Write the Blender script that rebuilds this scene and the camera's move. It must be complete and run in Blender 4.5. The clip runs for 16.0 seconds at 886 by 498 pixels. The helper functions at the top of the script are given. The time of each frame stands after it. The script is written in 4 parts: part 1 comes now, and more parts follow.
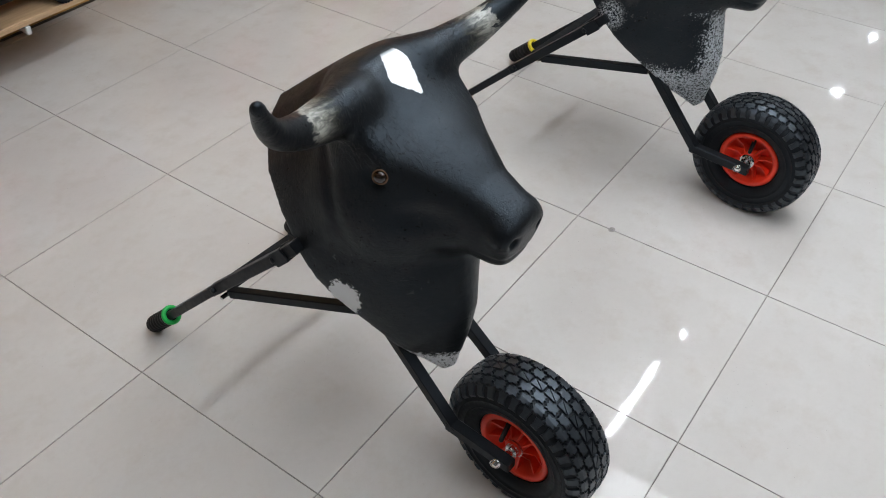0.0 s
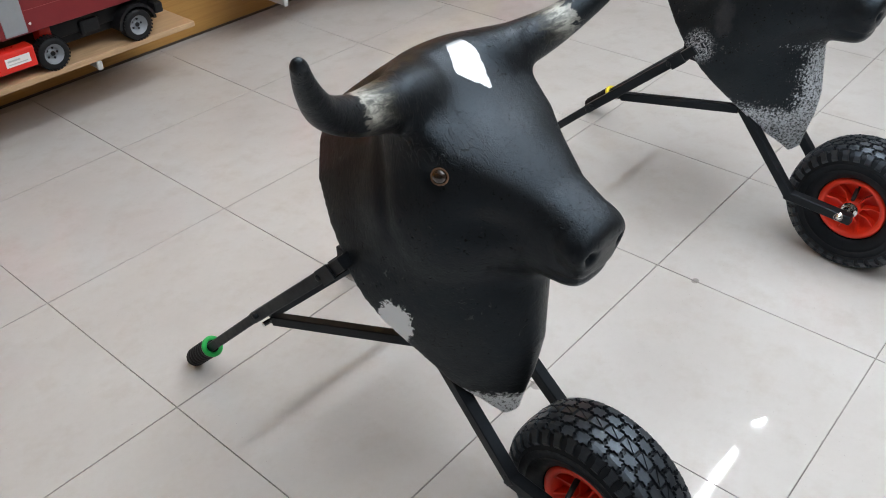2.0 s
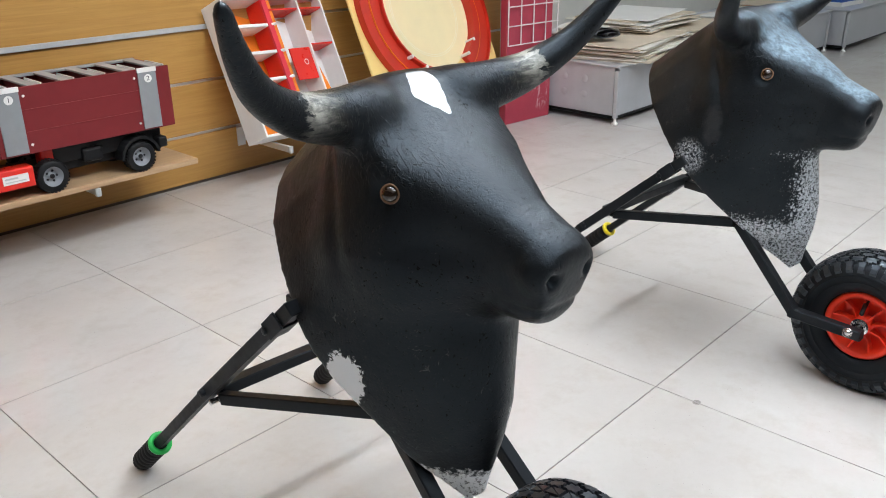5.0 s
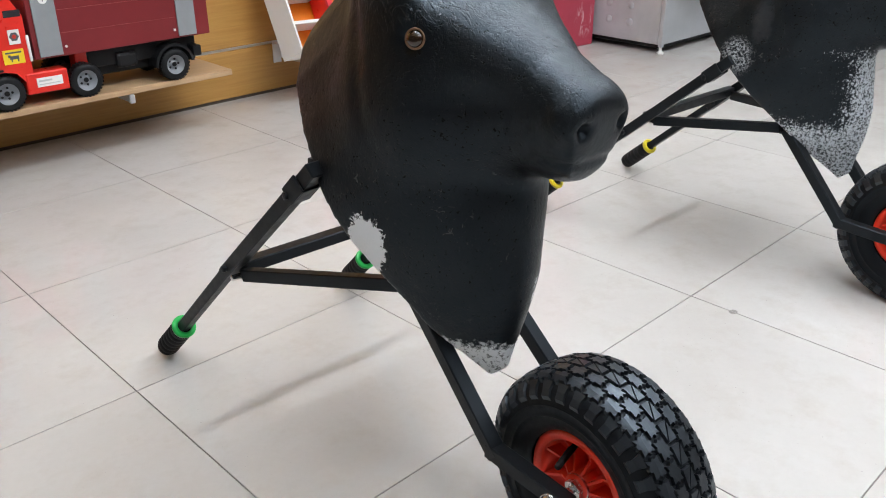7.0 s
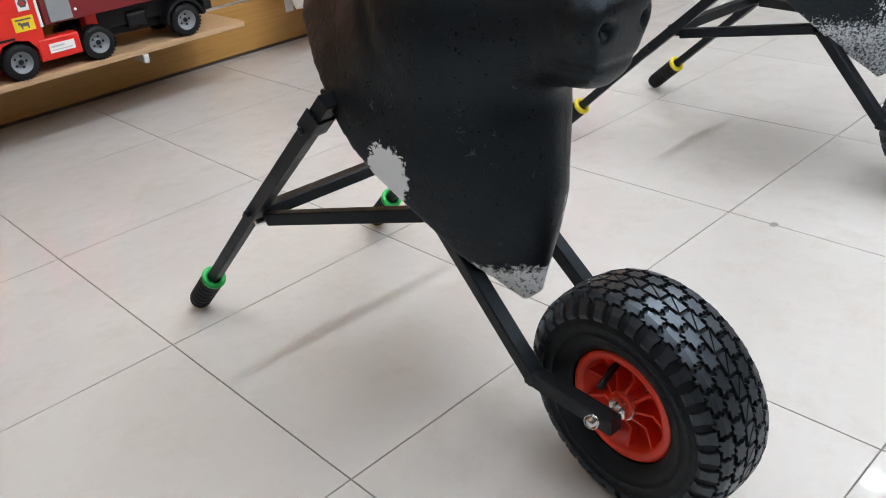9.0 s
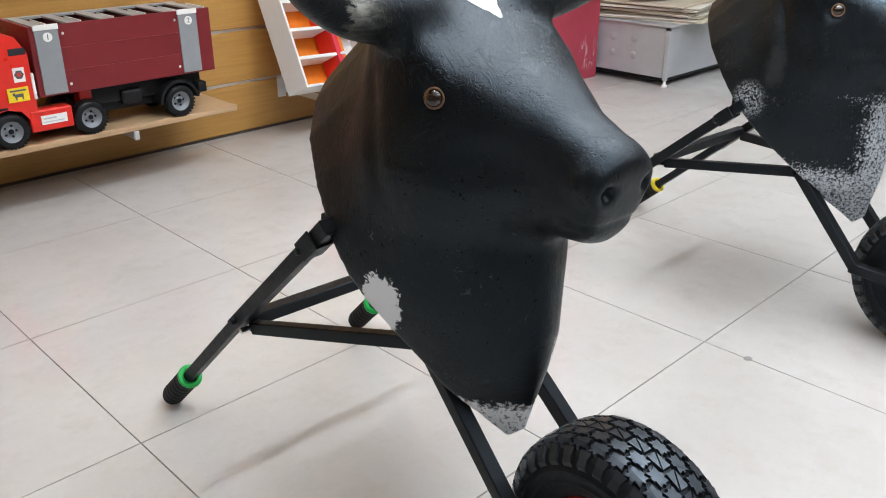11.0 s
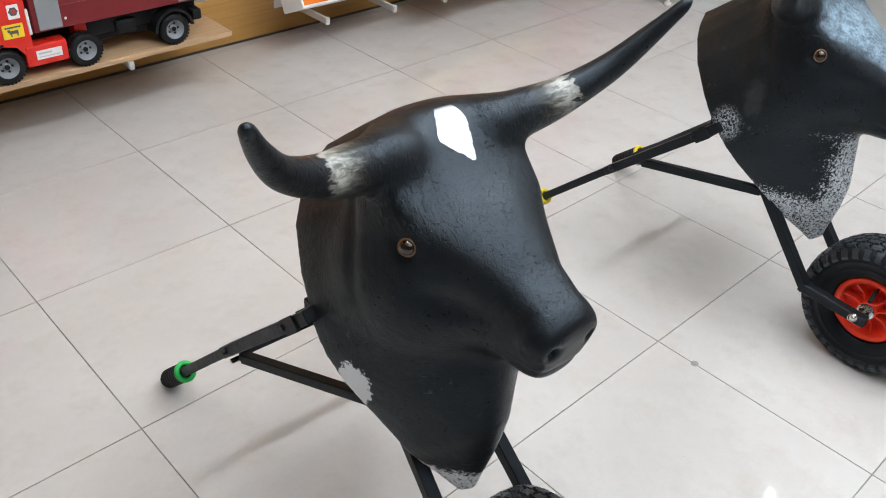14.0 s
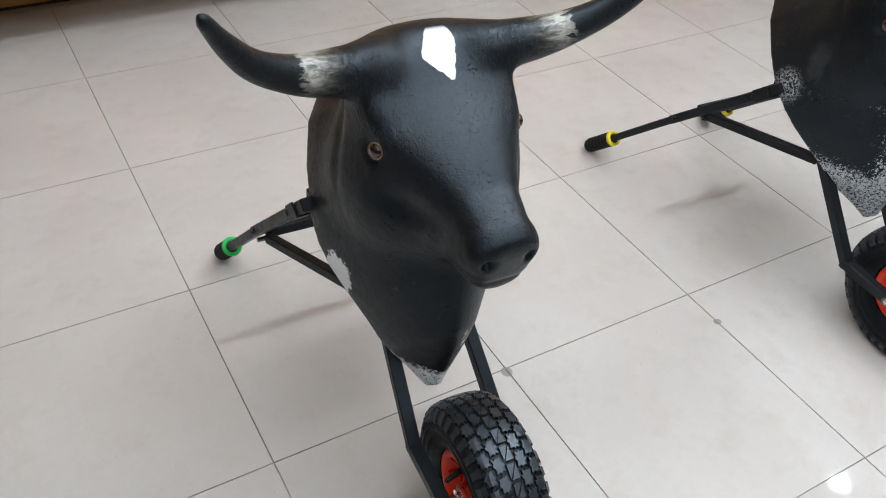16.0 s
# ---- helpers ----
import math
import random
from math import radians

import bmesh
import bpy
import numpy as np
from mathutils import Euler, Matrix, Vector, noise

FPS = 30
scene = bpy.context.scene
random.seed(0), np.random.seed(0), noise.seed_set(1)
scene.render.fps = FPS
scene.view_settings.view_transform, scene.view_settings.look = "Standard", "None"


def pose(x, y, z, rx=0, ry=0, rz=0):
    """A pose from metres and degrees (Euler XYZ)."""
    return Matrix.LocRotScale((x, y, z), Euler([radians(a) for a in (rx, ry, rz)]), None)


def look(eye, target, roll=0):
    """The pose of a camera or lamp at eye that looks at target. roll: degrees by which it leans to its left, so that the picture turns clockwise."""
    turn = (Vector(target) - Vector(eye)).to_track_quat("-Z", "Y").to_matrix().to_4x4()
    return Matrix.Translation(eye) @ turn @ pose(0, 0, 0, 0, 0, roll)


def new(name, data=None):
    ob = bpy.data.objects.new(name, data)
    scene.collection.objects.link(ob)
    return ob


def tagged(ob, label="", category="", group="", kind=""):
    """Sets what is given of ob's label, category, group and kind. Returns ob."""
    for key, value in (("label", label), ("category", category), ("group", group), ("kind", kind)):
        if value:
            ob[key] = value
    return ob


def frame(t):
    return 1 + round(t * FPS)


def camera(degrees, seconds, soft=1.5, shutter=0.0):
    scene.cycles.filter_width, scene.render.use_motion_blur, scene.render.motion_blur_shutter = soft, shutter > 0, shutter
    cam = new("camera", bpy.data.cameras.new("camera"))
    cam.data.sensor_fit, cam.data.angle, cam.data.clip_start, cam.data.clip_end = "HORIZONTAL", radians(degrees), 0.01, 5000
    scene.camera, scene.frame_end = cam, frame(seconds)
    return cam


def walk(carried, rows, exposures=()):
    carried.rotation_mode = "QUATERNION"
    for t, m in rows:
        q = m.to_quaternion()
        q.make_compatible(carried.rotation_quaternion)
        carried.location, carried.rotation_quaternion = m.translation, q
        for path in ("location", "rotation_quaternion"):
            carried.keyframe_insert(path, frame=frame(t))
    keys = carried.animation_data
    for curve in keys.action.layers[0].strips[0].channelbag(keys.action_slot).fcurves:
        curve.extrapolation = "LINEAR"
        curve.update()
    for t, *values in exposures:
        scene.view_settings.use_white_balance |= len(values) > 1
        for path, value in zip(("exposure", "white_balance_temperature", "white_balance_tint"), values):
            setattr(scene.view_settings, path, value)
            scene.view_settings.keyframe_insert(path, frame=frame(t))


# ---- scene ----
cam = camera(55.4, 16.0, soft=1.0)
PATH = [
    (0, (-0.678, -0.834, 1.677), (0.527, 0.032, 0.337), 0.0),
    (0.5, (-0.668, -0.835, 1.601), (0.527, 0.106, 0.302), -1.6),
    (1, (-0.658, -0.815, 1.576), (0.518, 0.182, 0.302), -1.2),
    (1.5, (-0.647, -0.803, 1.552), (0.529, 0.218, 0.297), -1.2),
    (2, (-0.619, -0.797, 1.47), (0.587, 0.269, 0.282), -1.4),
    (2.5, (-0.595, -0.799, 1.359), (0.668, 0.329, 0.295), -1.6),
    (3, (-0.6, -0.821, 1.265), (0.721, 0.352, 0.327), -1.3),
    (5.5, (-0.577, -0.895, 1.151), (0.775, 0.373, 0.4), -0.2),
    (6, (-0.577, -0.896, 1.104), (0.742, 0.394, 0.331), -0.3),
    (6.5, (-0.575, -0.903, 1.067), (0.718, 0.392, 0.261), -0.3),
    (7, (-0.571, -0.91, 1.03), (0.692, 0.383, 0.173), -0.2),
    (7.5, (-0.568, -0.91, 0.995), (0.667, 0.384, 0.099), -0.6),
    (8, (-0.565, -0.914, 0.972), (0.626, 0.391, 0.035), -1.7),
    (8.5, (-0.563, -0.915, 0.958), (0.615, 0.393, 0.009), -2.6),
    (9, (-0.55, -0.9, 0.979), (0.615, 0.411, 0.019), -5.6),
    (9.5, (-0.549, -0.909, 1.001), (0.617, 0.423, 0.07), -7.0),
    (10, (-0.557, -0.906, 1.033), (0.665, 0.425, 0.176), -2.6),
    (12.5, (-0.54, -0.782, 1.213), (0.762, 0.518, 0.429), 0.5),
    (13, (-0.526, -0.788, 1.35), (0.737, 0.446, 0.409), 0.5),
    (13.5, (-0.514, -0.785, 1.435), (0.696, 0.377, 0.345), 2.3),
    (14, (-0.471, -0.807, 1.506), (0.688, 0.341, 0.348), 3.8),
    (14.5, (-0.41, -0.937, 1.537), (0.62, 0.292, 0.343), 4.0),
    (15, (-0.358, -1.051, 1.568), (0.548, 0.254, 0.353), 3.8),
    (15.5, (-0.33, -1.116, 1.595), (0.503, 0.2, 0.34), 3.9),
    (16, (-0.309, -1.069, 1.562), (0.519, 0.203, 0.26), 5.0),
]
STOPS = [(0, -1.12), (0.5, -1.1), (1, -1.04), (1.5, -0.95), (2, -0.92), (2.5, -0.82), (3, -0.73), (5.5, -0.58), (6, -0.56), (7, -0.55), (8, -0.61), (9, -0.67), (10, -0.65), (12.5, -0.5), (13.5, -0.62), (14, -0.68), (15, -0.75), (16, -0.85)]
walk(cam, [(t, look(eye, target, roll)) for t, eye, target, roll in PATH], STOPS)

# ---- world, lights ----
world = bpy.data.worlds.new("world")
scene.world = world
world.use_nodes = True
world.node_tree.nodes["Background"].inputs[0].default_value = (0.8, 0.9, 1.0, 1)
world.node_tree.nodes["Background"].inputs[1].default_value = 0.05
CEIL = 2.8


# ---- materials ----
class Graph:
    """Short hand for node materials."""

    def __init__(self, name):
        self.mat = bpy.data.materials.new(name)
        self.mat.use_nodes = True
        self.nt = self.mat.node_tree
        self.bsdf = self.nt.nodes["Principled BSDF"]
        self._pos = None

    def node(self, kind, **props):
        n = self.nt.nodes.new(kind)
        for key, value in props.items():
            setattr(n, key, value)
        return n

    def put(self, value, socket):
        if isinstance(value, bpy.types.NodeSocket):
            self.nt.links.new(value, socket)
        else:
            socket.default_value = value

    def math(self, op, a, b=0.0, c=0.0, clamp=False):
        n = self.node("ShaderNodeMath", operation=op, use_clamp=clamp)
        self.put(a, n.inputs[0]), self.put(b, n.inputs[1]), self.put(c, n.inputs[2])
        return n.outputs[0]

    def pos(self):
        if self._pos is None:
            self._pos = self.node("ShaderNodeTexCoord").outputs["Object"]
        return self._pos

    def xyz(self):
        n = self.node("ShaderNodeSeparateXYZ")
        self.put(self.pos(), n.inputs[0])
        return n.outputs

    def noise(self, scale, detail=4.0, rough=0.6, stretch=None, distortion=0.0):
        n = self.node("ShaderNodeTexNoise")
        v = self.pos()
        if stretch:
            m = self.node("ShaderNodeMapping")
            self.put(v, m.inputs[0])
            m.inputs["Scale"].default_value = stretch
            v = m.outputs[0]
        self.put(v, n.inputs["Vector"])
        n.inputs["Scale"].default_value, n.inputs["Detail"].default_value = scale, detail
        n.inputs["Roughness"].default_value, n.inputs["Distortion"].default_value = rough, distortion
        return n.outputs[0]

    def span(self, v, a, b, c=0.0, d=1.0, smooth=False):
        n = self.node("ShaderNodeMapRange", interpolation_type="SMOOTHSTEP" if smooth else "LINEAR")
        for i, x in enumerate((v, a, b, c, d)):
            self.put(x, n.inputs[i])
        return n.outputs[0]

    def mix(self, f, a, b):
        n = self.node("ShaderNodeMix", data_type="RGBA")
        self.put(f, n.inputs[0])
        self.put(a, n.inputs[6]), self.put(b, n.inputs[7])
        return n.outputs[2]

    def bump(self, h, strength=0.3, distance=0.002):
        n = self.node("ShaderNodeBump")
        n.inputs["Strength"].default_value, n.inputs["Distance"].default_value = strength, distance
        self.put(h, n.inputs["Height"])
        self.nt.links.new(n.outputs[0], self.bsdf.inputs["Normal"])

    def set(self, color=None, rough=None, metal=None, spec=None, coat=None, coat_rough=None):
        names = ("Base Color", "Roughness", "Metallic", "Specular IOR Level", "Coat Weight", "Coat Roughness")
        for name, v in zip(names, (color, rough, metal, spec, coat, coat_rough)):
            if v is not None:
                self.put(v, self.bsdf.inputs[name])
        return self.mat


def rgb(r, g, b):
    return (r, g, b, 1.0)


def plain(name, color, rough=0.5, metal=0.0, vary=0.15, scale=40.0, bump=0.15, dist=0.001, rough_vary=0.1, coat=0.0, spec=0.5):
    g = Graph(name)
    n1, n2 = g.noise(scale, 5), g.noise(scale * 0.12, 3)
    f = g.math("MULTIPLY_ADD", n1, 0.5, g.math("MULTIPLY", n2, 0.5))
    lo, hi = [c * (1 - vary) for c in color], [min(1, c * (1 + vary)) for c in color]
    g.bump(n1, bump, dist)
    return g.set(g.mix(g.span(f, 0.3, 0.7), rgb(*lo), rgb(*hi)), g.span(n1, 0.3, 0.7, rough - rough_vary, rough + rough_vary), metal, spec, coat)


def tile_material():
    g = Graph("polished_porcelain_tile")
    rnd = g.node("ShaderNodeObjectInfo").outputs["Random"]
    geo = g.node("ShaderNodeNewGeometry").outputs["Position"]
    g._pos = geo
    cloud, fine, dirt = g.noise(2.2, 5, 0.6), g.noise(60, 4, 0.7), g.noise(9, 5, 0.65)
    a = g.mix(g.span(cloud, 0.3, 0.7), rgb(0.540, 0.507, 0.476), rgb(0.620, 0.60, 0.574))
    b = g.mix(g.span(rnd, 0, 1, 0.0, 0.12), a, rgb(0.48, 0.45, 0.42))
    c = g.mix(g.span(fine, 0.45, 0.75, 0.0, 0.10), b, rgb(0.42, 0.39, 0.36))
    c = g.mix(g.span(dirt, 0.50, 0.76, 0.0, 0.38), c, rgb(0.44, 0.38, 0.32))
    # two small old stains on the joints
    for at, size in (((1.201, -0.116, 0), (0.012, 0.010, 0.1)), ((0.597, -0.010, 0), (0.014, 0.016, 0.1))):
        c = g.mix(g.math("MULTIPLY", ellipsoid_mask(g, at, size, fine, 0.8, 0.35), 0.6), c, rgb(0.16, 0.14, 0.13))
    grit = g.math("MULTIPLY", g.span(g.noise(210, 2, 0.5), 0.735, 0.76), g.span(g.noise(3.1, 2), 0.45, 0.60))
    c = g.mix(g.math("MULTIPLY", grit, 0.7), c, rgb(0.13, 0.12, 0.11))
    r = g.math("ADD", g.span(cloud, 0.3, 0.7, 0.02, 0.04), g.span(dirt, 0.5, 0.8, 0.0, 0.05))
    g.bump(g.noise(5, 2), 0.025, 0.002)
    return g.set(c, r, 0.0, 0.5)


def wood_material(name, dark, light, along=(1.2, 22, 30), rough=0.42):
    g = Graph(name)
    grain, broad, pore = g.noise(3.0, 6, 0.6, along, 0.6), g.noise(1.6, 3, 0.5, (0.6, 3, 3)), g.noise(14, 3, 0.6, along)
    f = g.math("MULTIPLY_ADD", grain, 0.65, g.math("MULTIPLY", broad, 0.35))
    c = g.mix(g.span(f, 0.33, 0.68), rgb(*dark), rgb(*light))
    c = g.mix(g.span(pore, 0.58, 0.75, 0.0, 0.25), c, rgb(*[v * 0.6 for v in dark]))
    g.bump(pore, 0.1, 0.0006)
    return g.set(c, g.span(grain, 0.3, 0.7, rough - 0.07, rough + 0.1))


def box_mask(g, v, lo, hi, soft):
    return g.math("MULTIPLY", g.span(v, lo - soft, lo + soft, 0, 1, True), g.span(v, hi - soft, hi + soft, 1, 0, True))


def ellipsoid_mask(g, c, r, wobble, amount, edge=0.12):
    """1 inside an ellipsoid with a ragged border."""
    x, y, z = g.xyz()
    d = None
    for v, cc, rr in zip((x, y, z), c, r):
        t = g.math("POWER", g.math("ABSOLUTE", g.math("DIVIDE", g.math("SUBTRACT", v, cc), rr)), 2.0)
        d = t if d is None else g.math("ADD", d, t)
    d = g.math("ADD", d, g.math("MULTIPLY", g.math("SUBTRACT", wobble, 0.5), amount))
    return g.span(d, 1 - edge, 1 + edge, 1, 0, True)


def head_material(name, first):
    """Semi-matt black paint on plaster, brushed, with white touches."""
    g = Graph(name)
    x, y, z = g.xyz()
    fine, mid, broad = g.noise(260, 4, 0.6), g.noise(45, 5, 0.65), g.noise(7, 3)
    brush = g.noise(60, 4, 0.6, (1, 1, 0.7), 0.5)
    speck = g.noise(150, 3, 0.7)
    ragged = g.noise(70, 4, 0.7)
    c = g.mix(g.span(broad, 0.3, 0.7), rgb(0.005, 0.005, 0.0055), rgb(0.010, 0.0095, 0.0095))
    c = g.mix(g.span(mid, 0.62, 0.80, 0, 0.16), c, rgb(0.05, 0.05, 0.052))
    scuff = g.math("MULTIPLY", g.span(g.noise(110, 3, 0.6, None, 1.2), 0.62, 0.70), g.span(g.noise(11, 2), 0.54, 0.64, 0.0, 0.30))
    c = g.mix(scuff, c, rgb(0.20, 0.20, 0.20))
    white = rgb(0.93, 0.945, 0.96)
    ax = g.math("ABSOLUTE", x)
    # pale band at the root of each horn
    streak = g.noise(16, 4, 0.65, (1.6, 7, 7), 0.3)
    along = g.math("ADD", ax, g.math("MULTIPLY", g.math("SUBTRACT", streak, 0.5), 0.075))
    on_horn = g.math("MULTIPLY", box_mask(g, along, HORN_BAND[0], HORN_BAND[1], 0.004), g.span(z, 0.84, 0.86))
    patchy = g.span(g.math("ADD", g.math("MULTIPLY", streak, 0.6), g.math("MULTIPLY", mid, 0.4)), 0.40, 0.56, 0.35, 1.0)
    band = g.mix(g.span(along, HORN_BAND[0] + 0.010, HORN_BAND[1] - 0.022), rgb(0.10, 0.085, 0.050), rgb(0.42, 0.41, 0.36))
    fade = g.math("MULTIPLY", g.span(along, HORN_BAND[0] - 0.01, HORN_BAND[0] + 0.055), patchy)
    up = g.span(g.math("MULTIPLY_ADD", ax, 0.12, g.math("ADD", z, g.math("MULTIPLY", brush, 0.03))), 0.935, 0.970, 0.22, 1.0)
    if first:
        c = g.mix(g.math("MULTIPLY", g.math("MULTIPLY", on_horn, up), fade), c, band)
        t = g.span(z, MARK_Z[0], MARK_Z[1])
        arch = g.math("MULTIPLY", g.math("POWER", g.math("ABSOLUTE", g.math("SUBTRACT", x, 0.010)), 2.0), 17.0)
        wob = g.math("MULTIPLY", g.math("SUBTRACT", ragged, 0.5), 0.012)
        xx = g.math("ADD", x, wob)
        zz = g.math("ADD", g.math("ADD", z, arch), g.math("MULTIPLY", wob, 0.6))
        sides = (g.math("SUBTRACT", xx, g.math("MULTIPLY_ADD", t, 0.030, 0.013)), g.math("SUBTRACT", g.math("MULTIPLY_ADD", t, -0.080, 0.009), xx),
                 g.math("SUBTRACT", zz, 0.9445), g.math("SUBTRACT", MARK_Z[0] - 0.004, zz))
        total = None
        for d, soft in zip(sides, (0.010, 0.012, 0.009, 0.004)):
            d = g.math("POWER", g.math("MAXIMUM", g.math("ADD", g.math("DIVIDE", d, soft), 1.0), 0.0), 2.0)
            total = d if total is None else g.math("ADD", total, d)
        m = g.span(total, 0.85, 1.15, 1, 0)
        m = g.math("MULTIPLY", m, g.span(y, 0.10, 0.11, 1, 0))
        c = g.mix(m, c, rgb(0.86, 0.87, 0.88))
        patch = ellipsoid_mask(g, (-0.170, 0.084, 0.478), (0.038, 0.034, 0.054), g.noise(48, 5, 0.75, None, 0.8), 3.0, 0.08)
        c = g.mix(patch, c, white)
        tip = g.math("ADD", g.span(z, 0.290, 0.365, 1.0, 0.0), g.math("MULTIPLY", g.math("MULTIPLY", g.span(y, -0.118, -0.095, 0.9, 0.0), g.span(x, -0.022, 0.008)), g.span(z, 0.42, 0.49, 1, 0)))
        m = g.span(g.math("ADD", tip, g.math("MULTIPLY", g.math("SUBTRACT", ragged, 0.5), 0.9)), 0.42, 0.58)
        m = g.math("MULTIPLY", m, g.span(speck, 0.36, 0.46, 0.25, 1.0))
        c = g.mix(m, c, white)
    else:
        grain = g.noise(200, 4, 0.75)
        keel = g.span(g.math("ADD", y, g.math("MULTIPLY", mid, 0.05)), -0.075, -0.020, 1.0, 0.0)
        high = g.math("MULTIPLY", keel, g.span(z, 0.585, 0.62, 1.0, 0))
        low = g.span(g.math("ADD", z, g.math("MULTIPLY", mid, 0.05)), 0.43, 0.49, 1.0, 0.0)
        throat = g.math("MULTIPLY", box_mask(g, g.math("ADD", z, g.math("MULTIPLY", mid, 0.03)), 0.600, 0.626, 0.024), g.span(g.math("ADD", y, g.math("MULTIPLY", mid, 0.08)), -0.02, 0.035, 0.9, 0.0))
        tip = g.math("MAXIMUM", g.math("MAXIMUM", low, high), throat)
        dust = g.math("ADD", g.math("MULTIPLY", grain, 0.6), g.math("MULTIPLY", speck, 0.4))
        m = g.span(g.math("ADD", g.math("MULTIPLY", tip, 0.25), dust), 0.69, 0.77, 0.0, 0.95)
        neck = g.math("MULTIPLY", ellipsoid_mask(g, (-0.178, 0.155, 0.578), (0.043, 0.037, 0.041), speck, 3.6, 0.8), g.span(dust, 0.47, 0.57))
        m = g.math("MAXIMUM", m, g.math("MULTIPLY", neck, 0.8))
        # pale blue on the brow, and on the nose where it faces up
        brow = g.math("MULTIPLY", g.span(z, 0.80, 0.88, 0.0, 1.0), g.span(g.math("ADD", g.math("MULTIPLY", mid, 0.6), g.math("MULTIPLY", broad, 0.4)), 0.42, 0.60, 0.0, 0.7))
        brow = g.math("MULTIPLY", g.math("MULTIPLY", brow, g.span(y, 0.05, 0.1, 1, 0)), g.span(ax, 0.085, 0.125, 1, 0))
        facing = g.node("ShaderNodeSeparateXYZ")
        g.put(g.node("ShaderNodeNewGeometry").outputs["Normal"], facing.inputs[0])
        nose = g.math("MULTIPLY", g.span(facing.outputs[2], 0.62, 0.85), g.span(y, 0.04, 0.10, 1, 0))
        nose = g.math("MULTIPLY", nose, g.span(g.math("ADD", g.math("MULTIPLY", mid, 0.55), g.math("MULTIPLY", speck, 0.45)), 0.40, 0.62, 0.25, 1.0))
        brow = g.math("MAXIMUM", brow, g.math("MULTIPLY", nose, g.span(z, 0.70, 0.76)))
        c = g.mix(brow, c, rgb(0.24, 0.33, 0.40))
        smudge = ellipsoid_mask(g, (-0.160, 0.105, 0.665), (0.050, 0.022, 0.050), mid, 3.2, 0.9)
        c = g.mix(g.math("MULTIPLY", smudge, 0.22), c, rgb(0.10, 0.10, 0.105))
        c = g.mix(m, c, rgb(0.66, 0.70, 0.74))
    r = g.math("ADD", g.span(mid, 0.3, 0.7, 0.34, 0.46), g.span(fine, 0.3, 0.7, -0.04, 0.06))
    spots = g.math("MULTIPLY", g.span(g.noise(210, 2, 0.5, None, 0.6), 0.61, 0.68), g.span(g.noise(14, 2), 0.40, 0.58, 0.15, 1.0))
    pits = g.math("MULTIPLY", spots, -1.3)
    fine = g.math("ADD", fine, pits)
    h = g.math("ADD", g.math("MULTIPLY", fine, 0.22), g.math("ADD", g.math("MULTIPLY", mid, 0.5), g.math("MULTIPLY", brush, 0.4)))
    # brushed ridges round the brows and horn roots
    stroke = g.span(g.noise(42, 3, 0.6, (2.4, 0.8, 0.8), 2.0), 0.54, 0.62)
    near = g.math("MULTIPLY", g.span(ax, 0.05, 0.10, 0.06, 1.0), g.math("MULTIPLY", g.span(z, 0.80, 0.84), g.span(ax, 0.20, 0.16)))
    h = g.math("ADD", h, g.math("MULTIPLY", g.math("MULTIPLY", stroke, near), 0.5))
    g.bump(h, 0.68, 0.0032)
    g.bsdf.inputs["Specular Tint"].default_value = rgb(0.64, 0.83, 1.0)
    return g.set(c, r, 0.0, g.span(spots, 0.0, 1.0, 0.36, 0.04))


HORN_BAND, MARK_Z = (0.165, 0.236), (0.886, 0.940)
M_tile = tile_material()
M_tile_edge = plain("matt_tile_edge", (0.46, 0.44, 0.41), 0.8, spec=0.2)
def grout_material():
    g = Graph("grout")
    broad, fine = g.noise(1.3, 3, 0.6), g.noise(40, 4)
    c = g.mix(g.span(broad, 0.40, 0.60), rgb(0.12, 0.105, 0.095), rgb(0.40, 0.375, 0.34))
    c = g.mix(g.span(fine, 0.45, 0.7, 0.0, 0.5), c, rgb(0.20, 0.18, 0.16))
    return g.set(c, 0.85)


M_grout = grout_material()
M_slat = wood_material("beech_veneer_slat", (0.43, 0.215, 0.053), (0.55, 0.31, 0.086))
M_shelf = wood_material("light_wood_shelf", (0.45, 0.28, 0.15), (0.60, 0.41, 0.24))
M_alu = plain("aluminium", (0.68, 0.68, 0.67), 0.42, 0.75, 0.06, 30, 0.04, 0.0004)
M_rail = plain("satin_grey_rail", (0.48, 0.49, 0.49), 0.75, 0.0, 0.06, 30, 0.04, 0.0004, spec=0.2)
M_dark_gap = plain("painted_gap_shade", (0.10, 0.08, 0.06), 0.7)
M_unseen_wall = plain("unseen_dark_wall", (0.13, 0.125, 0.12), 0.7, 0, 0.3, 6)
M_wall = plain("painted_wall", (0.66, 0.65, 0.60), 0.7, 0, 0.05, 12)
M_ceiling = plain("ceiling_tiles", (0.82, 0.82, 0.81), 0.8, 0, 0.04, 30)
M_steel = plain("black_painted_steel", (0.009, 0.0095, 0.0105), 0.44, 0.0, 0.35, 60, 0.2, 0.0005, spec=0.28)
M_rubber = plain("tyre_rubber", (0.006, 0.0062, 0.0068), 0.50, 0.0, 0.3, 90, 0.3, 0.0006, spec=0.30)
# lighter, glossier copy of the tyre rubber, for the tread's bluish sheen
M_tread = plain("shiny_tread_rubber", (0.010, 0.0107, 0.012), 0.42, 0.0, 0.3, 90, 0.3, 0.0006, spec=0.8)
for m in (M_steel, M_rubber, M_tread):
    m.node_tree.nodes["Principled BSDF"].inputs["Specular Tint"].default_value = rgb(0.72, 0.86, 1.0)
